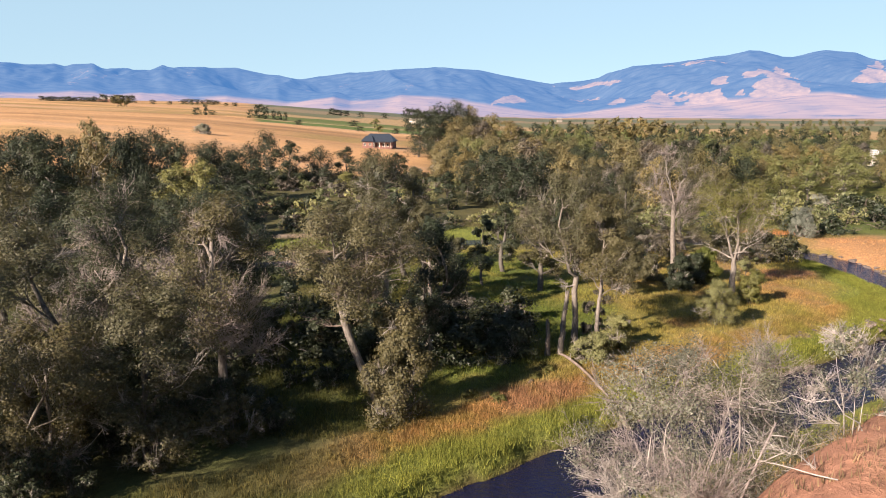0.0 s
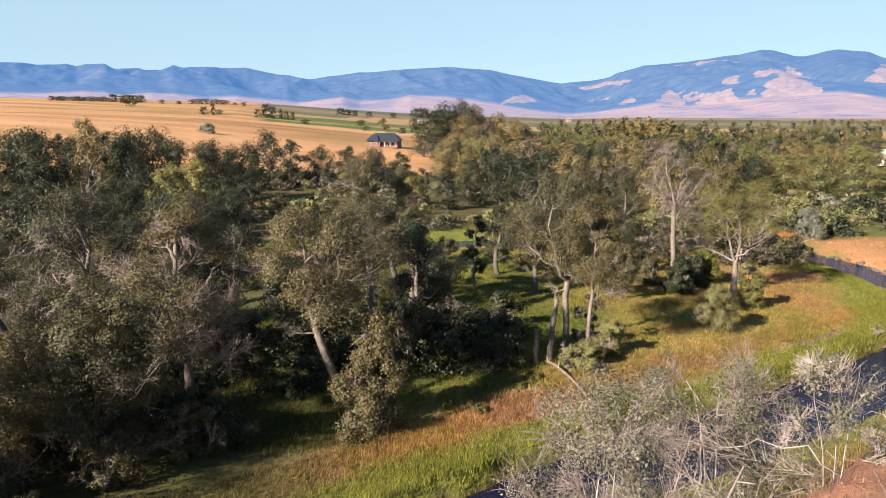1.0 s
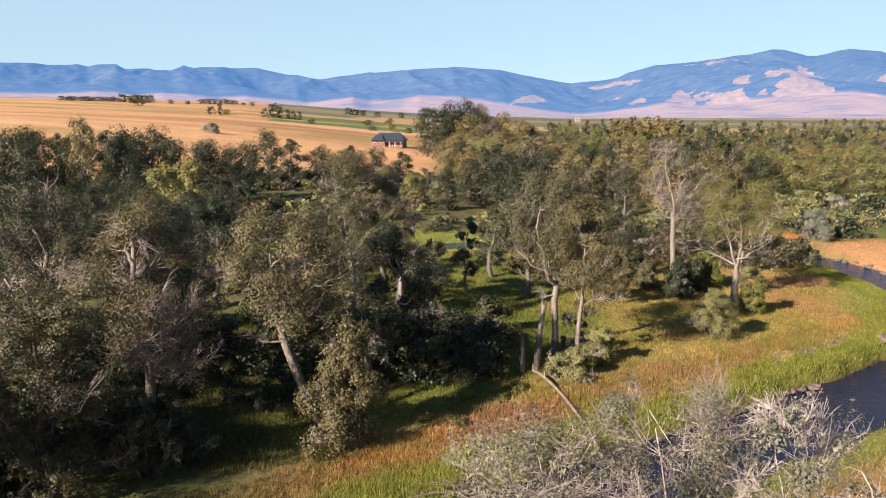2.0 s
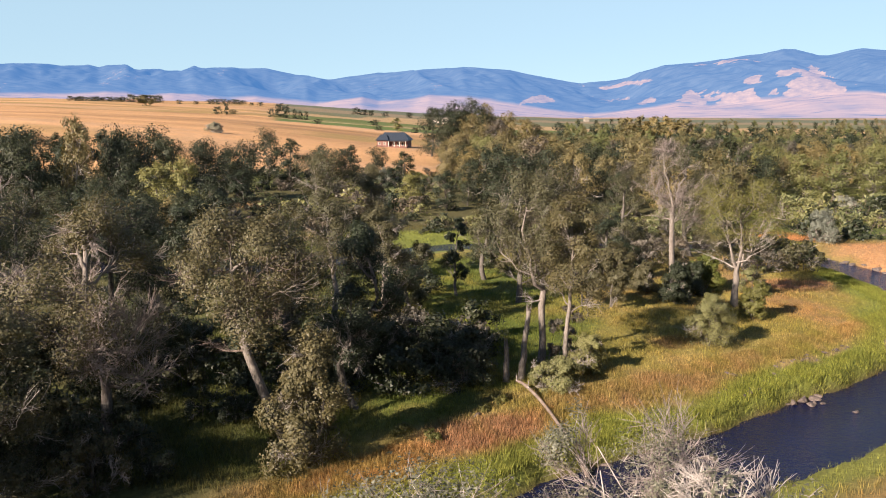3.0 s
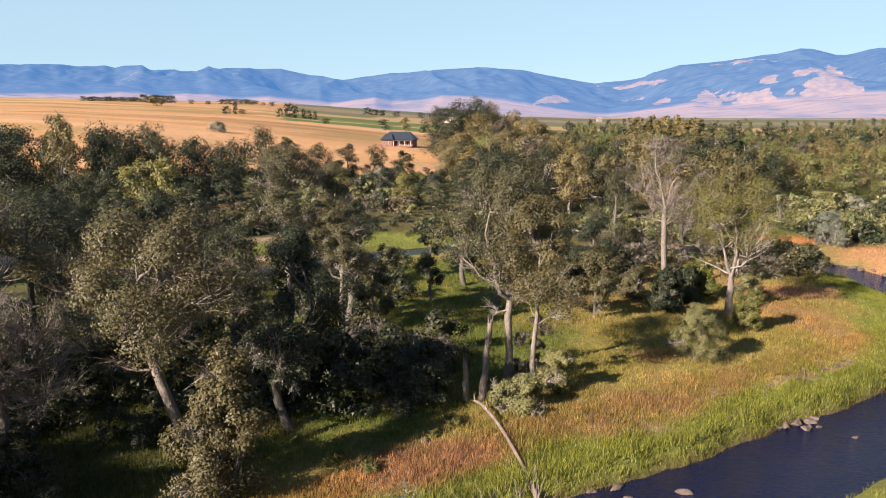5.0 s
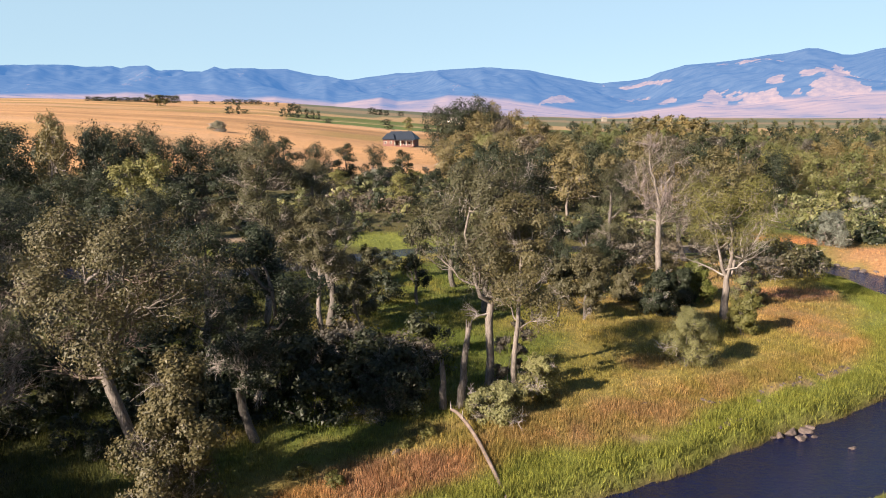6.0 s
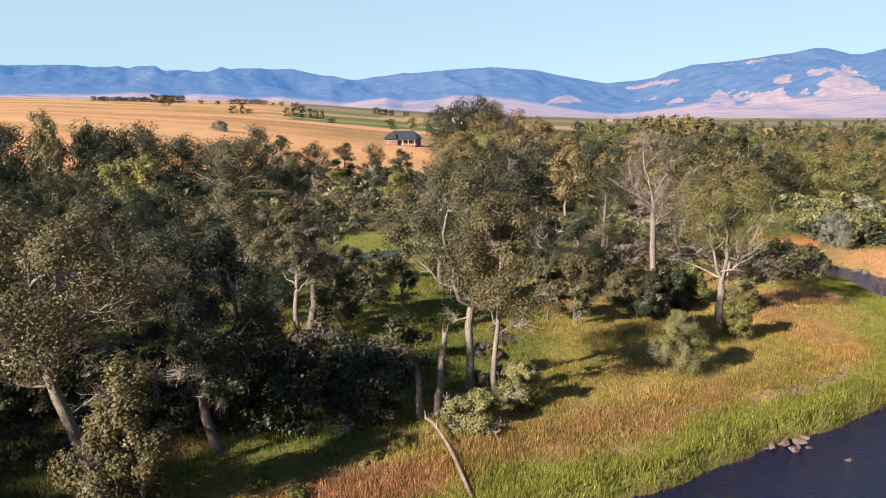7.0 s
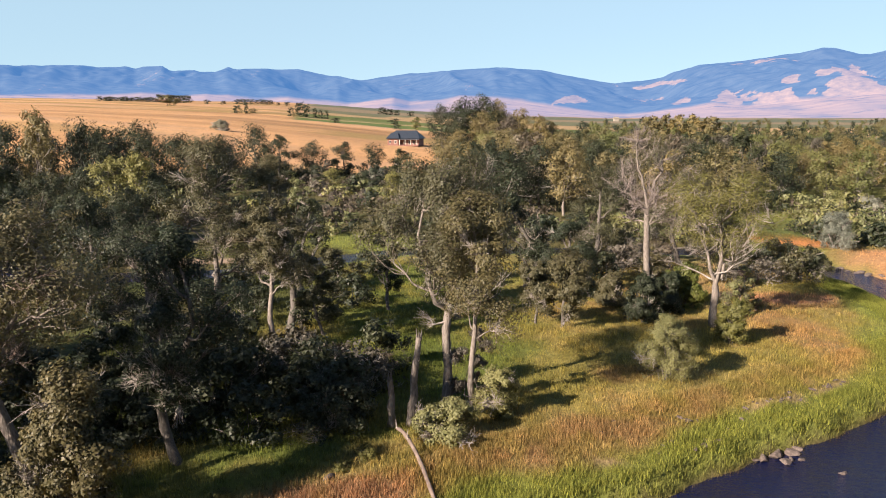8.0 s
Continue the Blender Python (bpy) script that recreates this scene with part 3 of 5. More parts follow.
    wob = reach + (n3 - 0.5) * 16 + bearing * 3 + (fbm(x, y, 170, 47) - 0.5) * 260 * step(640, 900, reach)
    for r0, r1, colour in ((516, 524, (0.418, 0.319, 0.213)), (524, 590, (0.106, 0.152, 0.038)), (590, 606, (0.38, 0.289, 0.152)), (606, 650, (0.167, 0.175, 0.0608)), (650, 735, (0.114, 0.144, 0.0418)),
                           (735, 900, (0.38, 0.258, 0.137)), (900, 1050, (0.14, 0.142, 0.08)), (1050, 1200, (0.24, 0.185, 0.12)), (1200, 1500, (0.125, 0.135, 0.09)), (1500, 1900, (0.3, 0.215, 0.15)), (1900, 2300, (0.14, 0.165, 0.12))):
        c = blend(c, colour, farmed * step(r0, r0 + 6, wob) * step(r1 + 6, r1, wob))
    return blend(c, (0.38, 0.251, 0.182), step(2250, 2400, reach)) * 0.8


def axis(*runs):
    """Grid lines from (start, stop, step) runs."""
    return np.unique(np.round(np.concatenate([np.arange(a, b, s) for a, b, s in runs]), 3))


def grid_faces(nx, ny):
    i = (np.arange(ny - 1)[:, None] * nx + np.arange(nx - 1)[None]).ravel()
    return np.stack([i, i + 1, i + 1 + nx, i + nx], 1)


def build_ground():
    far = np.geomspace(900, 5000, 28)
    gx = np.concatenate([-far[::-1], axis((-870, -250, 14), (-250, -40, 3.2), (-40, 66, 0.8), (66, 250, 3.2), (250, 870, 14)), far])
    gy = np.concatenate([-np.geomspace(60, 5000, 18)[::-1], axis((-50, 12, 4), (12, 130, 0.8), (130, 300, 2.2), (300, 900, 7)), np.geomspace(905, 5000, 50)])
    x, y = [a.ravel() for a in np.meshgrid(gx, gy)]
    z, d, side, s = land(x, y)
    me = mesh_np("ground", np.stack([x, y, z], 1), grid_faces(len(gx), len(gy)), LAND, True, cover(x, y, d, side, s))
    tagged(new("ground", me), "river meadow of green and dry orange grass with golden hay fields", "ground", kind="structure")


def build_water():
    n = np.gradient(STREAM, axis=0)
    n = np.stack([-n[:, 1], n[:, 0]], 1) / np.linalg.norm(n, axis=1)[:, None]
    rows = [np.column_stack([STREAM + n * w, S_LEVEL]) for w in (-5.5, -2, 2, 5.5)]
    v = np.stack(rows, 1).reshape(-1, 3)
    me = mesh_np("river", v, grid_faces(4, len(STREAM)), WATER, True)
    tagged(new("river", me), "narrow winding river with dark brown rippled water", "river", kind="structure")


# skyline of the range by bearing (degrees from straight ahead) and its height over the eye (degrees)
SKYLINE = np.array([(-48, 3.0), (-38, 3.3), (-28.8, 3.25), (-27.6, 3.17), (-25.8, 3.36), (-25.2, 3.2), (-24.7, 3.36), (-23.5, 3.43), (-22.9, 3.04), (-20.9, 3.01), (-20, 3.07), (-19.2, 3.45), (-18.7, 3.2), (-14.5, 3.3), (-12.1, 2.83), (-10.2, 2.58), (-9, 2.75), (-6.6, 3.08), (-5.4, 3.0), (-3.4, 3.32), (-0.6, 3.46), (2.7, 3.26), (4.7, 2.82), (6.7, 2.42), (7.7, 2.27), (9.6, 2.45), (11, 2.63), (11.6, 2.97), (13.3, 3.46), (16.3, 3.65), (18.5, 3.98), (19.5, 4.03), (20.8, 4.33), (21.5, 4.28), (22.9, 3.88), (23.5, 3.86), (24.7, 4.14), (25.3, 4.23), (27.1, 4.03), (27.9, 3.66), (28.6, 3.48), (30.5, 3.9), (38, 3.6), (48, 3.2)])
FOOT = np.array([(-48, 1.2), (-27, 1.36), (-24.8, 1.49), (-22.4, 1.33), (-20.7, 1.42), (-17.1, 1.08), (-15.2, 1.24), (-11, 0.79), (-9, 1.11), (-7.8, 1.27), (-6.6, 0.96), (-4.2, 1.16), (-3, 1.4), (-0.6, 1.2), (2.7, 0.77), (7.9, 0.02), (8.7, -0.02), (10.7, 0.24), (14.5, 0.74), (16.4, 0.62), (20.8, 1.05), (23.5, 1.32), (25.9, 1.37), (28.5, 0.99), (34, 0.9), (48, 1.0)])


def build_mountains():
    bearing = np.linspace(-47, 47, 600)
    reach = np.concatenate([np.linspace(2500, 3500, 24), np.linspace(3530, 4600, 60), np.linspace(4640, 4900, 8)])
    b, r = [a.ravel() for a in np.meshgrid(bearing, reach)]
    crest = np.tan(np.radians(np.interp(b, SKYLINE[:, 0], SKYLINE[:, 1]) + (fbm(b, b * 0, 0.8, 61) - 0.5) * 0.07)) * 4600 + 20
    foot = np.tan(np.radians(np.interp(b, FOOT[:, 0], FOOT[:, 1]))) * 3500 + 20
    x, y = r * np.sin(np.radians(b)), r * np.cos(np.radians(b))
    ridge = 1 - np.abs(2 * fbm(x + 0.25 * y, y * 0.42, 420, 62, 5) - 1)
    u = np.clip((r - 3500) / 1100, 0, 1)
    body = foot + (crest - foot) * (0.35 * u + 0.65 * u ** 0.7) + (ridge - 0.72) * 420 * u * (1 - u) * 1.3
    start = uplands(x, y)[0] - 4
    apron = start + (foot - start) * step(2500, 3550, r) + (fbm(x, y, 130, 63) - 0.5) * 16 * step(2500, 2900, r)
    z = np.where(r < 3500, apron, np.minimum(body, foot + (crest - foot) * (u * 0.25 + 0.78)))
    z = np.where(r > 4590, crest - (r - 4590) * 0.35, z)
    z = np.where(r >= 2501, z, -5)
    slope = fbm(x, y * 0.5, 170, 64, 5)
    right = step(2, 16, b)
    high = np.degrees(np.arctan2(z - 20, r)) + (slope - 0.5) * 0.5 + (ridge - 0.7) * 0.25
    along = b + (fbm(x, y, 90, 65) - 0.5) * 0.9
    rough = (fbm(x, y, 60, 66) - 0.5) * 0.5
    bare = step(0.645, 0.68, slope + 0.03 * right) * (0.25 + 0.5 * right) * step(0.5, 0.62, fbm(x, y, 75, 67))
    # tan flatirons: bearing and height of the tip, of the base's left and of its right end
    for bt, ht, bl, hl, br, hr in ((22.6, 3.2, 21.1, 1.5, 24.9, 1.4), (18.9, 2.05, 16.6, 0.9, 19.8, 1.05), (19.3, 2.9, 18.5, 2.2, 19.6, 2.25), (15.25, 1.85, 14.2, 0.8, 16.3, 0.95), (4.7, 1.6, 3.3, 1.0, 6.1, 1.0),
                                   (28.3, 3.4, 26.9, 2.2, 29.6, 2.1), (26.4, 1.5, 25.4, 1.1, 28.0, 1.0), (12.6, 1.45, 11.7, 0.85, 12.9, 0.85), (20.6, 2.0, 20.1, 1.5, 21.0, 1.5), (32.0, 3.0, 30.6, 1.6, 33.5, 1.6)):
        v = (ht - high) / (ht - (hl + hr) / 2)
        edge = np.minimum(along - (bt + (bl - bt) * v), bt + (br - bt) * v - along) + rough
        bare = np.maximum(bare, step(-0.08, 0.12, edge) * step(0.0, 0.06, v) * step(1.1, 0.95, v) * step(0.34, 0.46, slope + 0.1 * ridge))
    # slanting ledge over the canyon
    bare = np.maximum(bare, step(0.16, 0.06, np.abs(high - (1.95 + 0.12 * (along - 9.1))) + np.abs(rough) * 0.2) * step(8.7, 9.3, along) * step(13.0, 12.2, along))
    c = np.stack([bare, step(0.03, 0.0, u + (slope - 0.5) * 0.05), u * 0], 1)
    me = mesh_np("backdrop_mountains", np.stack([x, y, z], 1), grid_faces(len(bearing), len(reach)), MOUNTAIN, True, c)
    tagged(new("backdrop_mountains", me), "long forested mountain range with added blue haze glow and bare tan foothills", "mountains", kind="structure")


build_ground()
build_water()
build_mountains()

# ---- the big trees of the grove ----
COTTON = "cottonwood tree with grey-green leaves and pale furrowed trunk"
DARKTREE = "cottonwood tree among its neighbours with shade put into dark green leaves"
TWIGGY = "cottonwood tree with many bare grey twigs in its crown"
HALF_DEAD = "half-dead olive tree of bleached branches and sparse grey leaves"
TREES = [
    # name, x, y, height, radius, settings, label
    ("cottonwood_tree", -3.9, 49.0, 13.6, 3.8, dict(leaf=0.105, seed=1, billow=1.0, base=0.62, lobes=11, clumps=14, leaves=222, lean=(-3.6, 0.2), trunk=0.25, bark=PALE_BARK, dead=0.1, sway=0.03, deadmat=TWIGS, fork=(0.46, [(-0.6, 0.2, 0.85), (2.6, 0.2, 0.82)]), arms=((0.42, -1.7, -0.3, 0.5),)), "leaning cottonwood tree with pale curved trunk and dense crown"),
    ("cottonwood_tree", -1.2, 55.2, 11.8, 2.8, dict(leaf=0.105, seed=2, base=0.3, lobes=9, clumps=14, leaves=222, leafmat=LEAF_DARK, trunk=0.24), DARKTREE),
    ("cottonwood_tree", -0.2, 70.6, 10.8, 2.2, dict(leaf=0.105, seed=3, base=0.58, lobes=8, clumps=13, leaves=207, bark=PALE_BARK, lean=(-1.5, 0.4), trunk=0.2, dead=0.12), "slim cottonwood tree with tall bare pale trunk"),
    ("cottonwood_tree", -5.8, 73.3, 15.2, 3.2, dict(leaf=0.105, seed=4, base=0.42, lobes=11, clumps=14, leaves=222, bark=PALE_BARK, trunk=0.24, dead=0.12), COTTON),
    ("cottonwood_tree", -2.2, 78.3, 13.8, 2.6, dict(leaf=0.105, seed=5, base=0.35, lobes=9, clumps=13, leaves=207), COTTON),
    ("cottonwood_tree", 11.1, 64.5, 14.6, 3.9, dict(leaf=0.105, seed=6, billow=1.12, base=0.6, lobes=13, clumps=14, leaves=226, bark=PALE_BARK, lean=(0.1, 0.2), trunk=0.24, sway=0.015, fork=(0.38, [(-1.9, -0.5, 0.86), (1.3, -0.2, 0.8)]), arms=((0.33, -1.2, -0.4, 0.2),)), "tall forked cottonwood tree with open crown over the meadow"),
    ("cottonwood_tree", 12.9, 62.8, 12.6, 2.5, dict(leaf=0.105, seed=7, billow=1.1, base=0.46, lobes=10, clumps=14, leaves=207, lean=(0.5, -0.1), trunk=0.16, sway=0.02, bark=PALE_BARK, dead=0.14), COTTON),
    ("young_cottonwood", 19.2, 81.6, 6.0, 1.9, dict(billow=1.5, tuft=0.33, seed=8, base=0.3, lobes=7, clumps=18, leaves=145, trunk=0.12), "young cottonwood tree with thin stem in sunny grass"),
    ("young_cottonwood", 17.0, 82.3, 5.2, 1.5, dict(billow=1.5, tuft=0.33, seed=9, base=0.3, lobes=6, clumps=18, leaves=135, trunk=0.11), "young cottonwood tree with thin stem in sunny grass"),
    ("cottonwood_tree", 20.9, 93.0, 8.0, 2.8, dict(leaf=0.105, seed=10, base=0.12, lobes=9, clumps=13, leaves=194, leafmat=LEAF_DARK), DARKTREE),
    ("cottonwood_tree", 27.9, 93.2, 15.2, 3.6, dict(leaf=0.105, shaded_out=False, seed=11, base=0.56, lobes=11, clumps=13, leaves=95, bark=PALE_BARK, trunk=0.27, dead=0.42, bare=0.4, deadmat=PALE_TWIGS, lean=(-0.5, 0), sway=0.02, fork=(0.55, [(-1.2, 0.2, 0.9), (1.4, -0.3, 0.92)]), arms=((0.42, 2.6, -0.6, 0.3), (0.45, -2.2, -0.5, 0.5))), "old cottonwood tree with bleached dead top and thick pale trunk"),
    ("cottonwood_tree", 31.3, 82.9, 12.4, 3.9, dict(leaf=0.105, seed=12, billow=1.2, base=0.6, lobes=13, clumps=10, leaves=175, bark=PALE_BARK, trunk=0.29, dead=0.15, leafmat=LEAF_BRIGHT, sway=0.01, fork=(0.27, [(-1.7, -0.2, 0.86), (0.9, 0.3, 0.84), (2.2, -0.3, 0.66)]), arms=((0.3, -3.6, -0.6, 1.6), (0.34, 3.0, -0.6, 1.8))), "forked cottonwood tree with two pale stems and open crown"),
    ("cottonwood_tree", -14.6, 48.8, 14.0, 3.9, dict(leaf=0.105, seed=13, base=0.3, lobes=12, clumps=14, leaves=222, dead=0.42, twig=0.017, bark=PALE_BARK, trunk=0.3, deadmat=PALE_TWIGS), TWIGGY),
    # this crown takes LEAF_DARK so that its colour holds the grove's shade
    ("cottonwood_tree", -23.8, 52.0, 14.2, 4.8, dict(leaf=0.105, seed=14, base=0.28, lobes=13, clumps=14, leaves=222, leafmat=LEAF_DARK, dead=0.42, twig=0.017, bark=PALE_BARK, trunk=0.3, deadmat=PALE_TWIGS), TWIGGY),
    ("cottonwood_tree", -16.2, 40.6, 10.2, 3.2, dict(leaf=0.105, seed=15, base=0.12, lobes=10, clumps=14, leaves=237, dead=0.06, trunk=0.2), "bushy young cottonwood tree with leaves almost to the ground"),
    ("cottonwood_tree", -20.3, 37.6, 8.6, 3.3, dict(leaf=0.105, seed=16, base=0.16, lobes=10, clumps=14, leaves=237, dead=0.15, stems=3, bark=PALE_BARK, trunk=0.2), "clump of thin pale stems with grey-green leaves"),
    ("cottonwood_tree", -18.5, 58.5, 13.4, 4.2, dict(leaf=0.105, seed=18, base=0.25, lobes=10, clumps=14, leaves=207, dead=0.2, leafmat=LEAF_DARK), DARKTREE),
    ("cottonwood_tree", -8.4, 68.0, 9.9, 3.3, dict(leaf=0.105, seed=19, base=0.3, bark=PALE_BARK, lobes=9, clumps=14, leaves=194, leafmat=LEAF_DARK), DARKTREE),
    ("cottonwood_tree", -29.5, 44.5, 12.5, 4.0, dict(leaf=0.105, seed=20, base=0.2, lobes=10, clumps=13, leaves=194), COTTON),
    ("cottonwood_tree", -34.0, 57.0, 14.0, 4.6, dict(leaf=0.105, seed=21, base=0.2, lobes=10, clumps=13, leaves=194), COTTON),
    ("cottonwood_tree", -27.5, 64.0, 13.0, 4.2, dict(leaf=0.105, seed=41, base=0.2, lobes=10, clumps=13, leaves=181), COTTON),
    # next four stand out of view, added to cast shade over the grove
    ("cottonwood_tree", -31.0, 28.5, 15.0, 4.3, dict(leaf=0.105, seed=48, base=0.1, lobes=10, clumps=13, leaves=134), COTTON),
    ("cottonwood_tree", -23.6, 31.0, 11.5, 3.3, dict(leaf=0.105, seed=47, base=0.1, lobes=10, clumps=13, leaves=134), COTTON),
    ("cottonwood_tree", -34.0, 33.0, 15.5, 4.4, dict(leaf=0.105, seed=49, base=0.1, lobes=10, clumps=12, leaves=110), COTTON),
    ("cottonwood_tree", -27.5, 35.5, 15.5, 3.8, dict(leaf=0.105, seed=43, base=0.12, lobes=10, clumps=13, leaves=194), COTTON),
    ("cottonwood_tree", -22.5, 43.5, 13.0, 3.5, dict(leaf=0.105, seed=44, base=0.12, lobes=10, clumps=13, leaves=194, dead=0.15), COTTON),
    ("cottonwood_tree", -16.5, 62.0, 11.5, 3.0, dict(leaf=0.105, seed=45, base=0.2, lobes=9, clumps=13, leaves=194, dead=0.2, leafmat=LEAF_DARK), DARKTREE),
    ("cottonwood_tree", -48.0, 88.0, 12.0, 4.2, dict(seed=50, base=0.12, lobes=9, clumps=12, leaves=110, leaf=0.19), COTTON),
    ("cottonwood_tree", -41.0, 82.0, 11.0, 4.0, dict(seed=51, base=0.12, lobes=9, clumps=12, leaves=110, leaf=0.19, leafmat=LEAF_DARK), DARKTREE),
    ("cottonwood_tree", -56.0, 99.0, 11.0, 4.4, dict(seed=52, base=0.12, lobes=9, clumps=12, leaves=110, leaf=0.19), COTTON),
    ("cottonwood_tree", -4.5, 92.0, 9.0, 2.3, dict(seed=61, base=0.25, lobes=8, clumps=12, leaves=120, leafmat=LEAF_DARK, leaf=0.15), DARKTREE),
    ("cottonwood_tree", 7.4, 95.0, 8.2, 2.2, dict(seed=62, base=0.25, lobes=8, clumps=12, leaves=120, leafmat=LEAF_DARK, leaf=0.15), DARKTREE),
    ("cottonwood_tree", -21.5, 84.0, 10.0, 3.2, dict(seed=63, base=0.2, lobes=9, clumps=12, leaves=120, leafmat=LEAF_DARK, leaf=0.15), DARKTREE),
    ("cottonwood_tree", 10.5, 84.0, 8.6, 2.3, dict(seed=64, base=0.28, lobes=8, clumps=12, leaves=130, leaf=0.15, dead=0.15), COTTON),
    ("cottonwood_tree", 16.5, 98.0, 9.5, 2.8, dict(seed=65, base=0.2, lobes=9, clumps=12, leaves=130, leafmat=LEAF_DARK, leaf=0.15), DARKTREE),
    ("dark_shrub", 48.6, 110.0, 2.8, 1.6, dict(billow=1.5, tuft=0.33, seed=66, base=0.05, lobes=8, clumps=16, leaves=100, leaf=0.14, trunk=0.06, stems=3, leafmat=LEAF_DARK), "dark green shrub on the stream bank"),
    ("dark_shrub", 46.2, 114.2, 3.2, 1.9, dict(billow=1.5, tuft=0.33, seed=67, base=0.05, lobes=8, clumps=16, leaves=100, leaf=0.14, trunk=0.06, stems=3, leafmat=LEAF_DARK), "dark green shrub on the stream bank"),
    ("dark_shrub", 42.6, 116.6, 2.6, 1.6, dict(billow=1.5, tuft=0.33, seed=68, base=0.05, lobes=8, clumps=16, leaves=100, leaf=0.14, trunk=0.06, stems=3, leafmat=LEAF), "green shrub on the stream bank"),
    ("slim_tree", 4.5, 86.4, 8.0, 1.7, dict(seed=22, base=0.25, lobes=7, clumps=10, leaves=166, trunk=0.14, leafmat=LEAF_DARK), "slim dark green tree with thin stem"),
    ("slim_tree", 1.0, 77.6, 6.8, 1.7, dict(seed=23, base=0.2, lobes=7, clumps=10, leaves=139, trunk=0.11), "slim young tree with thin stem and sparse leaves"),
    ("cottonwood_tree", 24.5, 106.0, 11.5, 3.2, dict(leaf=0.105, seed=24, base=0.2, lobes=9, clumps=12, leaves=181), COTTON),
    ("cottonwood_tree", 34.5, 110.0, 10.5, 3.6, dict(leaf=0.105, seed=25, base=0.2, lobes=9, clumps=12, leaves=181), COTTON),
    ("round_bush", 24.9, 69.4, 4.3, 1.65, dict(billow=1.5, tuft=0.3, seed=26, base=0.16, lobes=10, clumps=22, leaves=232, leaf=0.06, trunk=0.06, stems=4, dead=0.02, leafmat=LEAF_OLIVE), "round grey-green bush on the sunny meadow"),
    ("round_bush", 31.3, 78.3, 3.5, 1.15, dict(billow=1.5, tuft=0.33, seed=27, base=0.2, lobes=7, clumps=19, leaves=145, leaf=0.109, trunk=0.05, stems=4, dead=0.04, leafmat=LEAF_BRIGHT), "small round bush with thin grey stems in dry grass"),
    ("leafy_shrub", -2.9, 48.2, 7.2, 2.3, dict(billow=1.5, tuft=0.33, seed=28, base=0.05, lobes=11, clumps=21, leaves=166, trunk=0.1, stems=4, dead=0.1), "tall leafy shrub at the foot of a leaning tree"),
    ("willow_shrub", 11.5, 58.6, 2.3, 1.5, dict(billow=1.5, tuft=0.33, seed=29, base=0.1, lobes=7, clumps=19, leaves=145, leaf=0.101, trunk=0.05, stems=4, dead=0.2, leafmat=LEAF_OLIVE), "low willow shrub with bare twigs at the meadow's edge"),
    ("willow_shrub", 13.8, 62.0, 2.9, 1.2, dict(billow=1.5, tuft=0.33, seed=30, base=0.1, lobes=6, clumps=19, leaves=145, leaf=0.101, trunk=0.05, stems=4, dead=0.3, leafmat=LEAF_OLIVE), "low willow shrub with bare twigs at the meadow's edge"),
    ("withered_shrub", 12.6, 63.4, 4.6, 1.1, dict(shaded_out=False, seed=38, base=0.15, lobes=7, clumps=11, leaves=126, leaf=0.101, trunk=0.05, stems=3, dead=0.5, leafmat=LEAF_BROWN, deadmat=TWIGS), "brown withered shrub round the foot of a tree"),
    ("silver_bush", 56.6, 122.6, 4.7, 2.0, dict(billow=1.5, tuft=0.33, seed=31, base=0.1, lobes=8, clumps=20, leaves=195, leaf=0.11, trunk=0.08, stems=4, dead=0.25, leafmat=LEAF_GREY), "silver-grey bush on the orange stream bank"),
    ("silver_bush", 79.0, 164.0, 2.6, 2.0, dict(billow=1.5, tuft=0.33, seed=32, base=0.1, lobes=8, clumps=17, leaves=104, leaf=0.217, trunk=0.08, stems=4, dead=0.05, leafmat=LEAF_GREY), "silver-grey bush in front of the wood"),
    ("silver_bush", -103.0, 341.5, 4.2, 3.4, dict(billow=1.5, tuft=0.33, seed=39, base=0.1, lobes=8, clumps=17, leaves=83, leaf=0.289, trunk=0.08, stems=4, dead=0.2, leafmat=LEAF_GREY, twig=0.04), "lone silver-grey bush in the golden hay field"),
    ("silver_bush", -17.0, 210.0, 5.0, 3.0, dict(billow=1.5, tuft=0.33, seed=40, base=0.1, lobes=8, clumps=17, leaves=83, leaf=0.252, trunk=0.08, stems=4, dead=0.2, leafmat=LEAF_GREY, twig=0.03), "pale grey bush in rough ground below the house"),
    ("yellow_shrub", 30.4, 90.0, 3.9, 1.5, dict(billow=1.5, tuft=0.33, seed=33, base=0.1, lobes=7, clumps=19, leaves=124, leaf=0.145, trunk=0.06, stems=3, dead=0.02, leafmat=LEAF_YELLOW), "yellow-green shrub under the tall trees"),
    ("dark_shrub", 26.0, 84.0, 4.2, 1.5, dict(billow=1.5, tuft=0.33, seed=34, base=0.1, lobes=7, clumps=19, leaves=124, trunk=0.06, stems=3, leafmat=LEAF_DARK), "dark green shrub in the shade of tall trees"),
    ("dark_shrub", 28.6, 88.0, 3.4, 1.5, dict(billow=1.5, tuft=0.33, seed=53, base=0.05, lobes=7, clumps=19, leaves=124, trunk=0.06, stems=3, leafmat=LEAF_DARK, dead=0.1), "dark green shrub in the shade of tall trees"),
    ("withered_shrub", 35.2, 88.5, 3.8, 1.7, dict(shaded_out=False, seed=54, base=0.1, lobes=8, clumps=12, leaves=110, leaf=0.13, trunk=0.06, stems=4, dead=0.45, leafmat=LEAF_OLIVE, deadmat=TWIGS), "twiggy half-withered shrub beside a forked tree"),
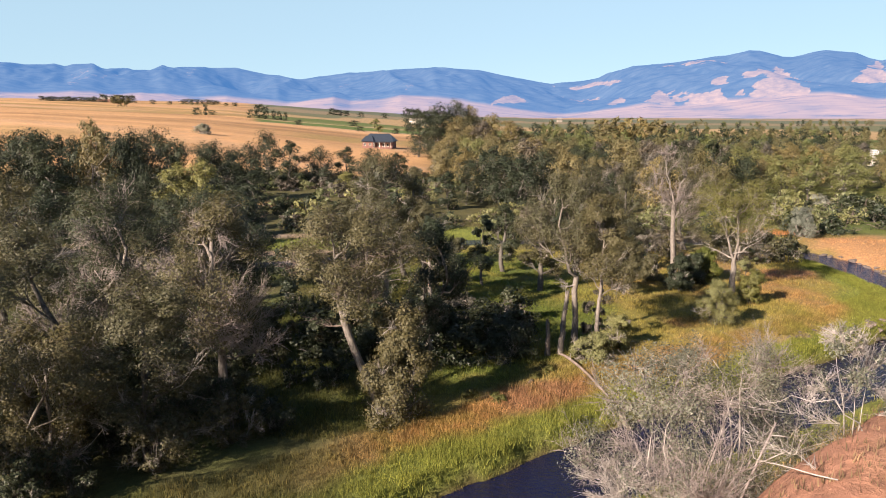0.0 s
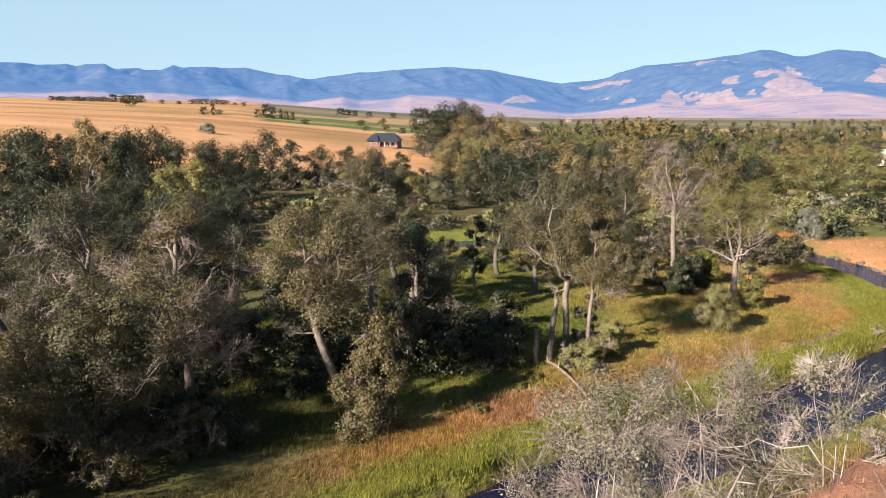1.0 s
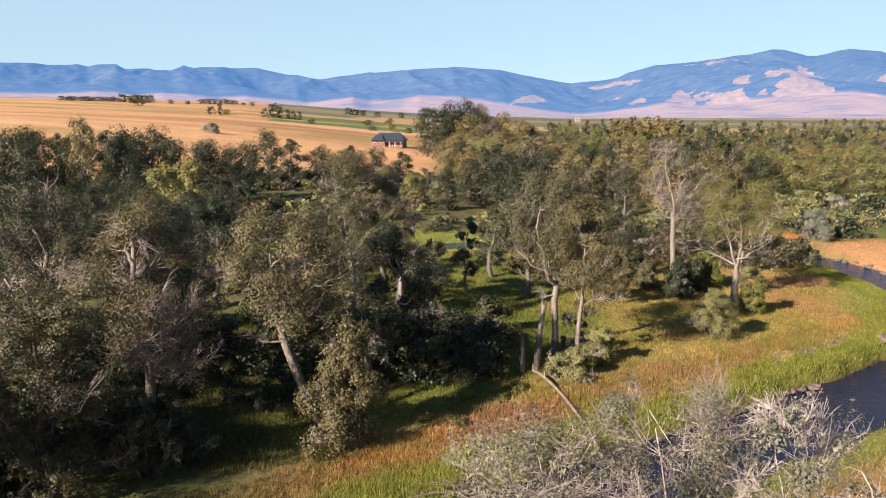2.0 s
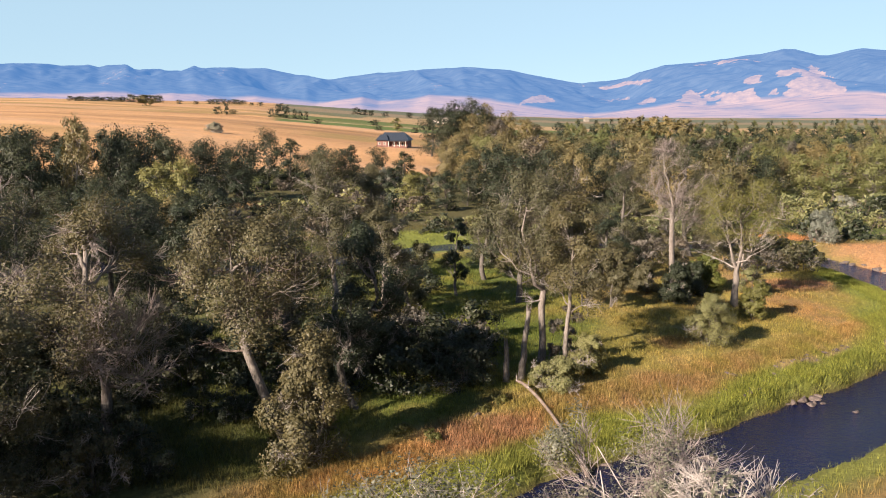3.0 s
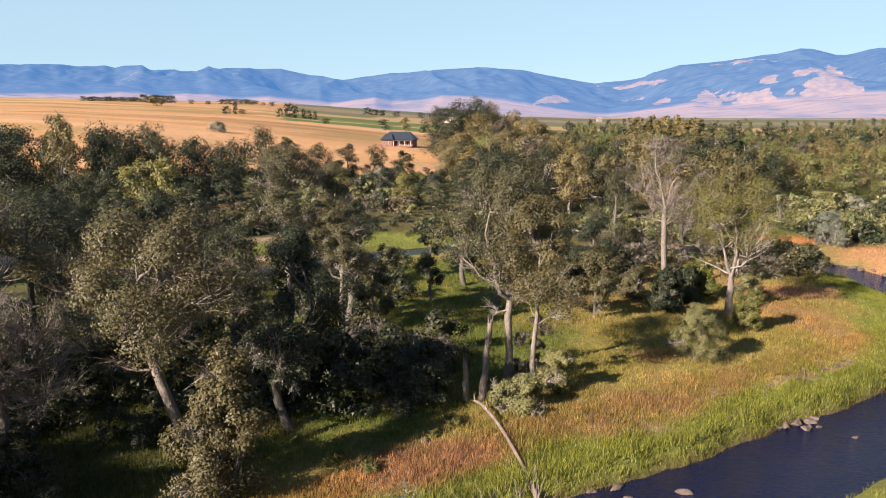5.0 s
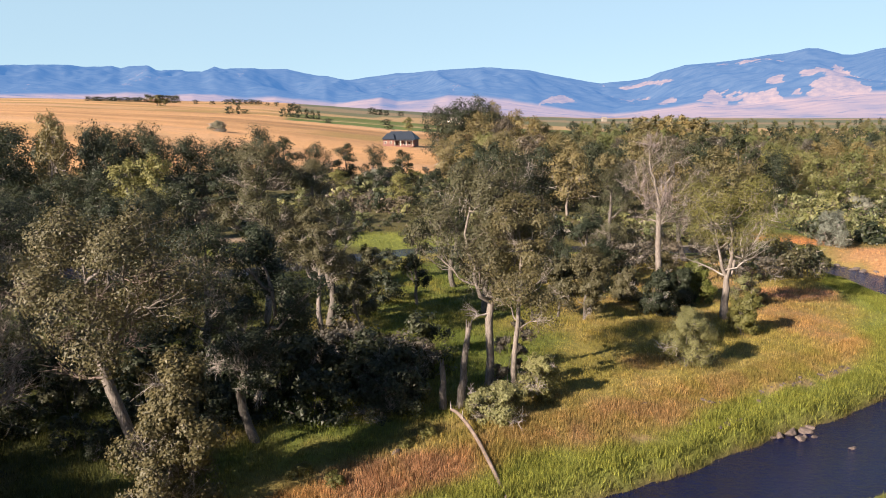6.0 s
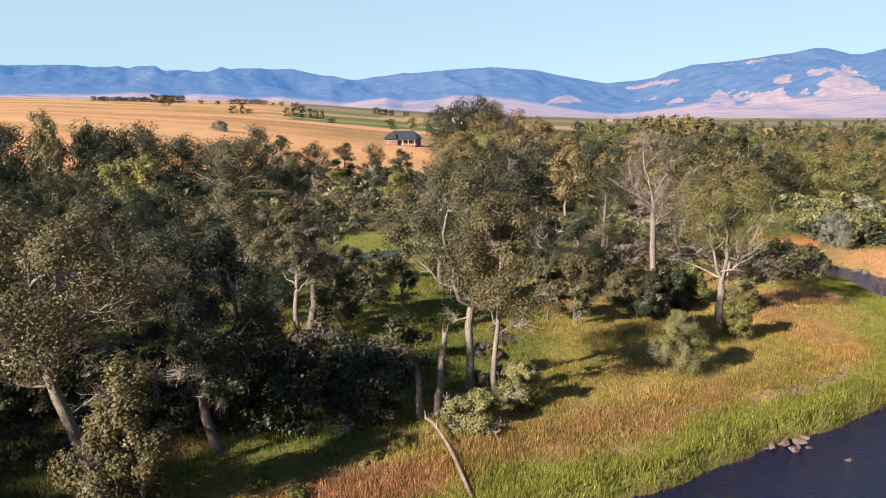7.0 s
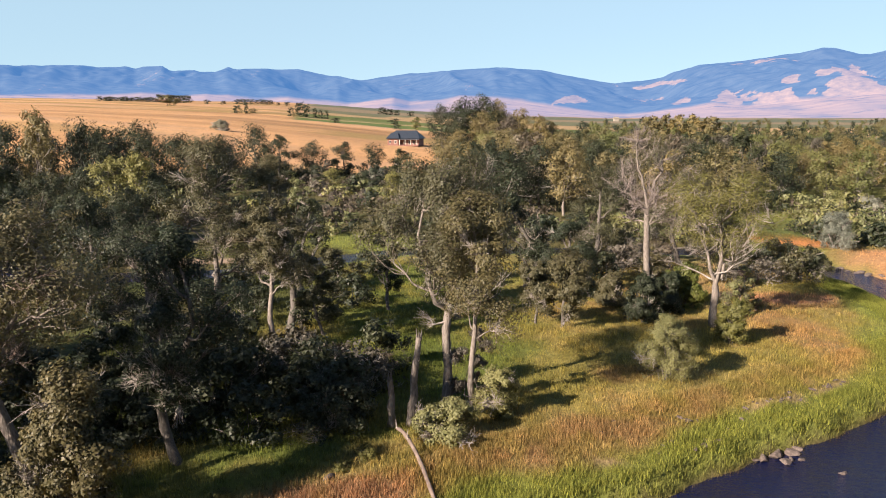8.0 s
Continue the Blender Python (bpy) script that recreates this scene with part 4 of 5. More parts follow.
    ("dark_shrub", 24.0, 90.0, 3.2, 1.4, dict(billow=1.5, tuft=0.33, seed=55, base=0.05, lobes=7, clumps=19, leaves=124, trunk=0.06, stems=3, leafmat=LEAF, dead=0.1), "green shrub in the shade of tall trees"),
    ("dark_shrub", 5.2, 60.5, 3.2, 2.2, dict(billow=1.5, tuft=0.33, seed=56, base=0.05, lobes=9, clumps=19, leaves=134, trunk=0.06, stems=4, leafmat=LEAF_DARK, dead=0.1), "broad dark green shrub in the shade of the grove"),
    ("olive_tree", 5.9, 17.8, 6.5, 2.9, dict(shaded_out=False, seed=35, base=0.2, lobes=12, clumps=18, leaves=260, leaf=0.05, trunk=0.06, stems=5, dead=0.46, bare=0.14, leafmat=LEAF_ASH, bark=DEADWOOD, deadmat=PALE_TWIGS, twig=0.0055, tuft=0.35), HALF_DEAD),
    ("olive_tree", 9.3, 23.2, 8.5, 2.7, dict(shaded_out=False, seed=36, base=0.35, lobes=12, clumps=17, leaves=183, leaf=0.052, trunk=0.095, stems=4, dead=0.34, bare=0.05, leafmat=LEAF_ASH, bark=DEADWOOD, deadmat=PALE_TWIGS, twig=0.0055, tuft=0.35), "grey-leaved olive tree with many bleached bare twigs"),
    ("olive_tree", 8.9, 16.2, 2.6, 1.1, dict(shaded_out=False, seed=37, base=0.25, lobes=6, clumps=10, leaves=96, leaf=0.0506, trunk=0.018, stems=3, dead=0.5, bare=0.1, leafmat=LEAF_ASH, bark=DEADWOOD, twig=0.006), "thin half-dead olive shrub on the red bluff"),
    ("olive_tree", 4.3, 16.6, 4.6, 1.6, dict(shaded_out=False, seed=42, base=0.2, lobes=8, clumps=12, leaves=83, leaf=0.0506, trunk=0.03, stems=3, dead=0.8, bare=0.5, leafmat=LEAF_ASH, bark=DEADWOOD, twig=0.007), HALF_DEAD),
]
for name, x, y, h, r, settings, label in TREES:
    plant(name, grow(h=h, r=r, **settings), x, y, height(x, y), label, "bush" if ("bush" in name or "shrub" in name) else "tree", "trees of the river grove" if name == "cottonwood_tree" else "")

# ---- undergrowth ----
SHRUBS = [grow(200 + k, 3.0, 1.9, base=0.05, lobes=8, clumps=9, leaves=34, leaf=0.19, trunk=0.05, stems=3, dead=dd, leafmat=lm, twig=0.012, fine=False) for k, (lm, dd) in
          enumerate([(LEAF_DARK, 0.1), (LEAF_DARK, 0.3), (LEAF, 0.2), (LEAF_BROWN, 0.45)])]
SHRUB_LABELS = ["undergrowth shrub with deep shade put into its dark green leaves", "twiggy dark green shrub in the undergrowth", "grey-green leafy shrub in the undergrowth", "withered brown shrub with bare twigs"]
NEAR_SHRUBS = [grow(210 + k, 3.4, 2.0, base=0.03, lobes=9, clumps=13, leaves=36, leaf=0.135, trunk=0.05, stems=4, dead=dd, leafmat=lm, twig=0.01, billow=1.2, tuft=0.3) for k, (lm, dd) in enumerate([(LEAF_DARK, 0.1), (LEAF, 0.2)])]
SAGE = [grow(220 + k, 2.2, 2.4, base=0.02, lobes=8, clumps=6, leaves=14, leaf=0.35, trunk=0.05, stems=2, dead=0.3, leafmat=lm, deadmat=TWIGS, twig=0.02, fine=False) for k, lm in enumerate([LEAF_BROWN, LEAF_DARK, LEAF_OLIVE])]
SAGE_LABELS = ["low brown thicket with purple-grey twigs", "low dark green leafy thicket", "low grey-green leafy thicket"]
rng = np.random.default_rng(7)


def scatter(name, kinds, labels, zone, count, apart, sizes, choice, group, category="tree", keep=None):
    x0, x1, y0, y1 = zone
    placed = []
    tries = 0
    while len(placed) < count and tries < count * 40:
        tries += 1
        x, y = rng.uniform(x0, x1), rng.uniform(y0, y1)
        if any((x - a) ** 2 + (y - b) ** 2 < apart ** 2 for a, b in placed) or (keep and not keep(x, y)):
            continue
        ground, off = [float(a[0]) for a in land(x, y)[:2]]
        if off < 2.0:
            continue
        placed.append((x, y))
        k = int(rng.choice(choice))
        plant(name, kinds[k], x, y, ground, labels[k], category, group, rng.uniform(0, 360), rng.uniform(*sizes))


UNDER = "undergrowth of the river grove"
scatter("undergrowth_shrub", SHRUBS, SHRUB_LABELS, (-30, -5, 44, 68), 46, 2.2, (0.5, 1.3), [0, 0, 1, 2], UNDER, "shrub", lambda x, y: y > 60 + 0.9 * x)
# mostly the darkened leaf copy, which puts this corner's shade into the shrubs
scatter("undergrowth_shrub", NEAR_SHRUBS, [SHRUB_LABELS[0], SHRUB_LABELS[2]], (-30, -10, 31, 47), 26, 2.2, (0.5, 1.0), [0, 0, 0, 0, 1], UNDER, "shrub", lambda x, y: y > 51 + 0.9 * x)
scatter("undergrowth_shrub", SHRUBS, SHRUB_LABELS, (-6, 7, 56, 70), 22, 2.0, (0.7, 1.4), [0, 0, 1, 1, 3], UNDER, "shrub", lambda x, y: y > 58 + 0.4 * x)
scatter("undergrowth_shrub", SHRUBS, SHRUB_LABELS, (-22, 2, 70, 104), 26, 3.0, (0.5, 1.2), [0, 1, 2], UNDER, "shrub")
scatter("undergrowth_shrub", SHRUBS, SHRUB_LABELS, (16, 45, 98, 124), 20, 3.0, (0.6, 1.3), [0, 2, 2, 3], UNDER, "shrub")
WEEDS = [grow(240, 0.9, 1.1, base=0.02, lobes=7, clumps=8, leaves=60, leaf=0.11, trunk=0.02, stems=3, dead=0.0, leafmat=LEAF_BRIGHT, fine=False)]
scatter("leafy_weed", WEEDS, ["low clump of broad fresh green weeds"], (26.2, 29.8, 58.8, 62.6), 20, 0.6, (0.35, 0.6), [0], "weeds on the lush bank", "weed")
scatter("leafy_weed", WEEDS, ["low clump of broad fresh green weeds"], (-6, 10, 49, 60), 8, 1.5, (0.4, 0.7), [0], "weeds at the shade's edge", "weed")
scatter("thicket", SAGE, SAGE_LABELS, (-110, -45, 140, 195), 50, 3.6, (0.8, 1.7), [0, 0, 1, 2], "thickets beyond the pond", "shrub")
scatter("thicket", SAGE, SAGE_LABELS, (-45, 0, 150, 225), 46, 4.0, (0.7, 1.6), [0, 1, 1, 2], "thickets beyond the pond", "shrub")
scatter("thicket", SAGE, SAGE_LABELS, (-70, -8, 118, 152), 56, 3.4, (0.7, 1.6), [0, 1, 1, 2], "thickets beyond the pond", "shrub", lambda x, y: y > 128 or x < -30)
scatter("thicket", SAGE, SAGE_LABELS, (8, 46, 128, 152), 36, 3.4, (0.7, 1.4), [1, 1, 2, 2, 0], "thickets ahead of the wood", "shrub")
scatter("thicket", SAGE, SAGE_LABELS, (-70, 6, 195, 238), 44, 4.0, (1.0, 1.9), [0, 1, 1, 2], "thickets beyond the pond", "shrub")
scatter("thicket", SAGE, SAGE_LABELS, (-26, 12, 127, 150), 22, 3.2, (0.4, 1.0), [1, 1, 2], "thickets beyond the pond", "shrub")
scatter("thicket", SAGE, SAGE_LABELS, (58, 115, 127, 168), 90, 2.8, (0.7, 1.5), [1, 2, 2], "thickets beyond the bend", "shrub")

# ---- the woods behind: trees of a few kinds ----
FOREST = [(4.4, 0.24, LEAF_WOOD, BARK, 0.04), (4.0, 0.32, LEAF_WOOD, PALE_BARK, 0.08), (4.6, 0.12, LEAF_DARK, BARK, 0.03), (4.0, 0.22, LEAF_LIGHT, BARK, 0.03), (3.6, 0.3, LEAF_BROWN, PALE_BARK, 0.45), (3.2, 0.03, LEAF_DARK, BARK, 0.05)]
KINDS = [grow(100 + k, 12.0, r, base=b, lobes=9, clumps=10, leaves=62, leaf=0.29, trunk=0.25, dead=dd, leafmat=lm, bark=bk, twig=0.03, tuft=0.42, fine=False, billow=1.35) for k, (r, b, lm, bk, dd) in enumerate(FOREST)]
FAR_KINDS = [grow(120 + k, 12.0, r, base=b, lobes=8, clumps=8, leaves=32, leaf=0.5, trunk=0.25, dead=dd * 0.5, leafmat=lm, bark=bk, twig=0.05, tuft=0.44, fine=False, billow=1.4) for k, (r, b, lm, bk, dd) in enumerate(FOREST)]
DISTANT = [grow(140 + k, 12.0, r, base=b, lobes=6, clumps=6, leaves=20, leaf=0.85, trunk=0.25, dead=0, leafmat=lm, bark=bk, tuft=0.46, fine=False, billow=1.5) for k, (r, b, lm, bk, dd) in enumerate(FOREST)]
NAMES = ["grey-green cottonwood tree in a dense wood", "cottonwood tree with pale trunk in a dense wood", "dark green broad-leaved tree in a dense wood", "fresh green broad-leaved tree in a dense wood",
         "withered brown tree with bare grey branches", "bushy dark green tree at the wood's edge"]
WOOD_LEFT, WOOD_MID, WOOD_RIGHT = "trees beyond the pond", "trees of the wood ahead", "trees of the wood beyond the bend"


def farm_gap(x, y):
    return y > 168 and abs(x * 300 - y * 164) / 342 < 3


def single(k, x, y, h, wide, group, far=False):
    ob = plant("woodland_tree", (FAR_KINDS if far else KINDS)[k], x, y, height(x, y), NAMES[k], "tree", group, (x * 37 + y * 11) % 360)
    ob.matrix_basis = ob.matrix_basis @ Matrix.Diagonal((wide / FOREST[k][0], wide / FOREST[k][0], h / 12.0, 1))


for k, x, y, h, wide in ((1, -69, 155.5, 16, 3.9), (2, -63, 160, 14.5, 3.6), (3, -47, 138, 9.5, 3.4), (3, -41.5, 137, 10.2, 3.2), (2, -78, 150, 13.5, 4.2), (2, -86, 146, 14, 5), (5, -73, 147, 9, 3), (2, -56, 166, 12.5, 4.4),
                         (2, -50, 172, 12, 4.6), (2, -44, 178, 11.5, 4.4), (5, -38, 158, 7, 3), (2, -48, 213, 13.6, 4.6), (5, -41, 210, 11, 4.2), (2, -33, 214, 9.5, 4.0), (2, -53, 196, 10, 4.6), (2, -61, 200, 11, 4.6),
                         (5, -27, 222, 9, 3.4), (2, -21, 228, 8.5, 3.4), (5, -13, 226, 7.5, 3.2), (3, -24, 192, 5, 2.6), (5, -12, 178, 6.5, 2.6), (3, -7, 168, 6, 2.4), (5, 1, 160, 7, 2.6), (2, 5, 168, 8, 3.0)):
    single(k, x, y, h * 1.12, wide * 1.05, WOOD_LEFT)
scatter("woodland_tree", KINDS, NAMES, (-66, -29, 104, 146), 30, 4.2, (0.42, 0.72), [2, 2, 5, 0], WOOD_LEFT, keep=lambda x, y: x < -0.262 * y and x > -0.262 * y - 26)
scatter("undergrowth_shrub", SHRUBS, SHRUB_LABELS, (-44, -27, 105, 116), 16, 2.4, (0.7, 1.2), [0, 0, 1, 2], UNDER, "shrub", lambda x, y: x < -0.255 * y)
scatter("woodland_tree", KINDS, NAMES, (-135, -70, 150, 215), 24, 6.0, (1.0, 1.35), [2, 2, 2, 5], WOOD_LEFT)
scatter("woodland_tree", KINDS, NAMES, (8, 60, 150, 205), 40, 6.8, (0.62, 1.16), [0, 1, 2, 0, 5, 4], WOOD_MID, keep=lambda x, y: y > 148 + 0.2 * abs(x - 30))
scatter("woodland_tree", KINDS, NAMES, (-2, 66, 205, 262), 54, 7.4, (0.72, 1.08), [0, 1, 2, 0, 3, 4], WOOD_MID)
scatter("woodland_tree", KINDS, NAMES, (62, 140, 171, 235), 70, 7.6, (0.6, 1.0), [1, 1, 3, 3, 0, 2, 4], WOOD_RIGHT, keep=lambda x, y: not farm_gap(x, y))

single(1, 153.5, 288.0, 7.0, 3.4, WOOD_RIGHT, True)
single(3, 160.5, 289.0, 4.6, 3.2, WOOD_RIGHT, True)


def far_wood(plots):
    """The woods far off, too many to count: crowns and trunks joined."""
    verts, total = [], 0
    faces, mats = {3: [], 4: []}, {3: [], 4: []}
    slots = []
    for kinds, (x0, x1, y0, y1), count, apart, sizes, choice in plots:
        spots = []
        for _ in range(count * 25):
            p = rng.uniform((x0, y0), (x1, y1))
            if len(spots) < count and not farm_gap(*p) and (not spots or np.min(np.sum((np.array(spots) - p) ** 2, 1)) > apart ** 2):
                spots.append(p)
        spots = np.array(spots)
        ground = land(spots[:, 0], spots[:, 1])[0]
        for (x, y), z in zip(spots, ground):
            a, size = rng.uniform(0, 6.28), rng.uniform(*sizes)
            turn = np.array([[math.cos(a), -math.sin(a), 0], [math.sin(a), math.cos(a), 0], [0, 0, 1]]) * size
            for _, me in kinds[int(rng.choice(choice))]:
                v, mat = RAW[me.name]
                if mat not in slots:
                    slots.append(mat)
                verts.append(v[0] @ turn.T + (x, y, z))
                f = v[1]
                faces[f.shape[1]].append(f + total)
                mats[f.shape[1]].append(np.full(len(f), slots.index(mat), np.int32))
                total += len(v[0])
    me = mesh_np("far_wood", np.concatenate(verts), [np.concatenate(faces[k]) for k in (3, 4)], slots[0])
    for m in slots[1:]:
        me.materials.append(m)
    me.polygons.foreach_set("material_index", np.concatenate(mats[3] + mats[4]))
    tagged(new("far_wood", me), "dense far wood of rounded green and olive crowns", "woods", kind="stuff")


far_wood([(FAR_KINDS, (66, 200, 235, 340), 140, 8.0, (0.58, 0.86), [0, 1, 1, 3, 3, 2, 4]), (FAR_KINDS, (10, 70, 262, 400), 90, 7.0, (0.6, 0.86), [0, 2, 1, 3]),
          (DISTANT, (70, 460, 340, 640), 330, 11.5, (0.55, 0.84), [0, 3, 2, 1]), (DISTANT, (110, 620, 640, 960), 150, 15, (0.42, 0.66), [0, 2, 3])])
TALL = "tall trees beside the house"
for k, x, y, h, wide in ((2, -10.0, 316, 18.5, 6.6), (2, -2, 326, 21.5, 7.0), (2, 5, 330, 23, 7.4), (0, 12, 332, 21.5, 7.0), (0, 20, 326, 18.5, 6.8), (1, 27, 320, 16, 6.0), (4, 15, 314, 15.5, 5.5), (0, 6, 312, 17, 6.0), (2, -3, 308, 13, 5.0), (0, 32, 326, 14, 5.5)):
    single(k, x, y, h, wide, TALL)

# ---- lone trees and windbreaks in the fields ----
def bearing_place(bearing, reach):
    return reach * math.sin(radians(bearing)), reach * math.cos(radians(bearing))


def field_tree(k, bearing, reach, h, wide, label):
    x, y = bearing_place(bearing, reach)
    ob = plant("field_tree", DISTANT[k], x, y, height(x, y), label, "tree", "trees scattered over the fields", (bearing * 91) % 360)
    ob.matrix_basis = ob.matrix_basis @ Matrix.Diagonal((wide / FOREST[k][0], wide / FOREST[k][0], h / 12.0, 1))


BREAK, LONE = "dark windbreak tree on the skyline of the fields", "lone dark green tree in the fields"
for i in range(26):
    u = i / 25
    field_tree(2, -26.6 + 5.4 * u + rng.uniform(-0.08, 0.08), 1220 + 60 * rng.uniform(-1, 1), rng.uniform(5, 7.5) + 4 * (u > 0.6), rng.uniform(5, 8), BREAK)
for i in range(8):
    field_tree(2, -18.0 + 2.2 * i / 7, 1250 + 30 * rng.uniform(-1, 1), rng.uniform(5, 9), rng.uniform(5, 7), BREAK)
for b, r, h, w, k in ((-22.2, 860, 11, 7.5, 0), (-21.6, 870, 8, 5, 0), (-17.2, 640, 6, 4, 2), (-16.6, 640, 9, 2.6, 2), (-16.2, 650, 3.5, 3.5, 2), (-13.6, 640, 7, 3, 2), (-13.05, 655, 11, 5, 2), (-12.6, 650, 10, 4, 2), (-12.0, 655, 7.5, 2.4, 2),
                      (-11.6, 655, 7, 2.2, 2), (-11.2, 655, 7, 2.2, 2), (-10.3, 560, 3.5, 3.5, 2), (-7.9, 1050, 9, 7, 2), (-7.4, 1060, 8, 6, 2), (-6.9, 1050, 7, 6, 2), (-5.9, 1050, 6, 5, 2), (-4.2, 1080, 7, 5, 2), (-6.4, 620, 4.5, 4.5, 2),
                      (-4.9, 610, 7, 4, 3), (-6.0, 530, 3, 3, 2), (-4.6, 520, 5, 3, 3), (-3.4, 520, 4, 3, 2), (-2.4, 600, 6, 5, 2), (-1.6, 640, 7, 6, 2), (-0.9, 650, 8, 5, 2), (-20, 1180, 6, 5, 2), (-18.9, 1180, 5, 5, 2), (-14.6, 1150, 5, 6, 2), (-15.2, 1150, 4, 4, 2)):
    field_tree(k, b, r, h, w, LONE)
for i in range(9):
    field_tree(2, -2.6 + 0.35 * i, 900 + 20 * rng.uniform(-1, 1), rng.uniform(13, 17), rng.uniform(6, 8), BREAK)
for i in range(12):
    field_tree(0, 11.2 + 0.38 * i, 520 + 25 * rng.uniform(-1, 1), rng.uniform(11, 17), rng.uniform(5, 8), "grey-green tree above the far wood")


# ---- house and farm buildings ----
def box(bm, x0, x1, y0, y1, z0, z1):
    v = [bm.verts.new(p) for p in ((x0, y0, z0), (x1, y0, z0), (x1, y1, z0), (x0, y1, z0), (x0, y0, z1), (x1, y0, z1), (x1, y1, z1), (x0, y1, z1))]
    for f in ((0, 3, 2, 1), (4, 5, 6, 7), (0, 1, 5, 4), (1, 2, 6, 5), (2, 3, 7, 6), (3, 0, 4, 7)):
        bm.faces.new([v[i] for i in f])
    return bm


def boxes(*sizes):
    bm = bmesh.new()
    for b in sizes:
        box(bm, *b)
    return bm


def gable(x0, x1, y0, y1, z0, rise, thick=0.22, hip=0.0):
    """A roof with its ridge along x; hip draws the ridge's ends in."""
    bm = bmesh.new()
    ym = (y0 + y1) / 2
    for lift in (0, 1):
        pts = [(x0, y0, z0), (x1, y0, z0), (x1, y1, z0), (x0, y1, z0), (x0 + hip, ym, z0 + rise), (x1 - hip, ym, z0 + rise)]
        v = [bm.verts.new((a, b, c + thick * lift)) for a, b, c in pts]
        for f in ((0, 1, 5, 4), (2, 3, 4, 5), (1, 2, 5), (3, 0, 4)):
            bm.faces.new([v[i] for i in f])
    return bm


def window(parent, x, y, z, w, h):
    frame_ob = part("window", boxes((x - w / 2 - 0.1, x + w / 2 + 0.1, y - 0.08, y + 0.02, z - 0.1, z + h + 0.1)), CREAM, parent)
    part("pane", boxes((x - w / 2, x + w / 2, y - 0.1, y - 0.075, z, z + h)), GLASS_DARK, frame_ob)


def build_house():
    x, y = -30.0, 365.0
    house = new("house")
    part("wall", boxes((-8.0, 8.0, 0, 10, -0.6, 3.1), (-8.0, -2.2, -2.6, 0, -0.6, 3.1)), BRICK, house, "red brick wall")
    part("roof", gable(-8.9, 8.9, -1.6, 11, 3.1, 4.0, hip=3.4), ROOF, house, "dark slate-blue hipped roof")
    part("front_roof", gable(-8.7, -1.5, -3.4, 5.0, 3.15, 2.9, hip=2.0), ROOF, house)
    part("porch_roof", boxes((-2.2, 8.6, -3.0, -1.5, 2.75, 3.05)), ROOF, house)
    part("porch_floor", boxes((-2.2, 8.2, -2.6, 0, -0.6, 0.06)), BRICK, house)
    for px in (-1.6, 1.4, 4.4, 7.6):
        part("porch_post", boxes((px - 0.1, px + 0.1, -2.7, -2.5, 0.06, 2.75)), CREAM, house)
    for px in (0.6, 3.0, 5.4):
        window(house, px, 0.0, 0.5, 1.0, 1.6)
    window(house, -6.6, -2.6, 1.0, 0.9, 1.2)
    window(house, -3.8, -2.6, 1.0, 0.9, 1.2)
    part("chimney", boxes((2.4, 3.3, 5.6, 6.5, 4.5, 7.0)), BRICK, house)
    house.matrix_basis = pose(x, y, height(x, y) + 0.35, 0, 0, -8) @ Matrix.Scale(0.85, 4)
    tagged(house, "single-storey brick house with dark slate-blue roof and white porch", "house")


def build_white_house():
    x, y = 166.0, 298.0
    house = new("farmhouse")
    part("wall", boxes((-4, 4, 0, 7, -0.5, 3.6)), CREAM, house, "white boarded wall")
    part("roof", gable(-4.4, 4.4, -0.4, 7.4, 3.6, 2.2), PALE_ROOF, house, "pale weathered roof")
    for px in (-2.4, 0, 2.4):
        window(house, px, 0.0, 0.6, 1.0, 1.5)
    house.matrix_basis = pose(x, y, height(x, y), 0, 0, 12)
    tagged(house, "white boarded farmhouse half hidden by trees", "house")


def build_shed(bearing, reach, w, wallmat, label):
    x, y = bearing_place(bearing, reach)
    shed = new("farm_shed")
    part("wall", boxes((-w / 2, w / 2, 0, 9, -1, 4.0)), wallmat, shed)
    part("roof", gable(-w / 2 - 0.5, w / 2 + 0.5, -0.5, 9.5, 4.0, 2.4), FENCE_WOOD, shed)
    shed.matrix_basis = pose(x, y, height(x, y), 0, 0, bearing)
    tagged(shed, label, "shed", "far farm sheds")


build_house()
build_white_house()
build_shed(-23.0, 1190, 22, BRICK, "long red farm shed before windbreak trees")
build_shed(-1.9, 860, 16, CREAM, "pale farm shed beside a windbreak")
build_shed(8.4, 1150, 6, FENCE_WOOD, "pale farm shed on the valley floor")



# ---- dead wood on the meadow ----
def snag(x, y, h, r, lean, seed, label):
    g = np.random.default_rng(seed)
    ob = new("tree_snag")
    w = Wood()
    line = np.linspace((0, 0, -0.3), (lean[0], lean[1], h), 9) + g.normal(0, 0.03, (9, 3))
    w.limb(line, r * 1.2, r * 0.7, 9, 0.08, g)
    tip = line[-1]
    n = 10
    ang = np.arange(n) * 6.283 / n
    foot = tip + np.stack([np.cos(ang) * r * 0.55, np.sin(ang) * r * 0.55, ang * 0 - 0.15], 1)
    w.twigs(foot, foot + np.stack([g.normal(0, 0.04, n), g.normal(0, 0.04, n), g.uniform(0.2, 0.7, n)], 1), r * 0.3, 0.01)
    child("trunk", w.mesh("trunk", PALE_BARK), ob)
    b = Wood()
    a = line[6]
    b.limb(bend(a, a + [g.normal(0, 0.2), g.normal(0, 0.2), 0.25], g, 4), r * 0.3, 0.03, 5)
    child("broken_branch", b.mesh("broken_branch", DEADWOOD), ob)
    ob.matrix_basis = pose(x, y, height(x, y))
    tagged(ob, label, "dead tree", "broken snags")


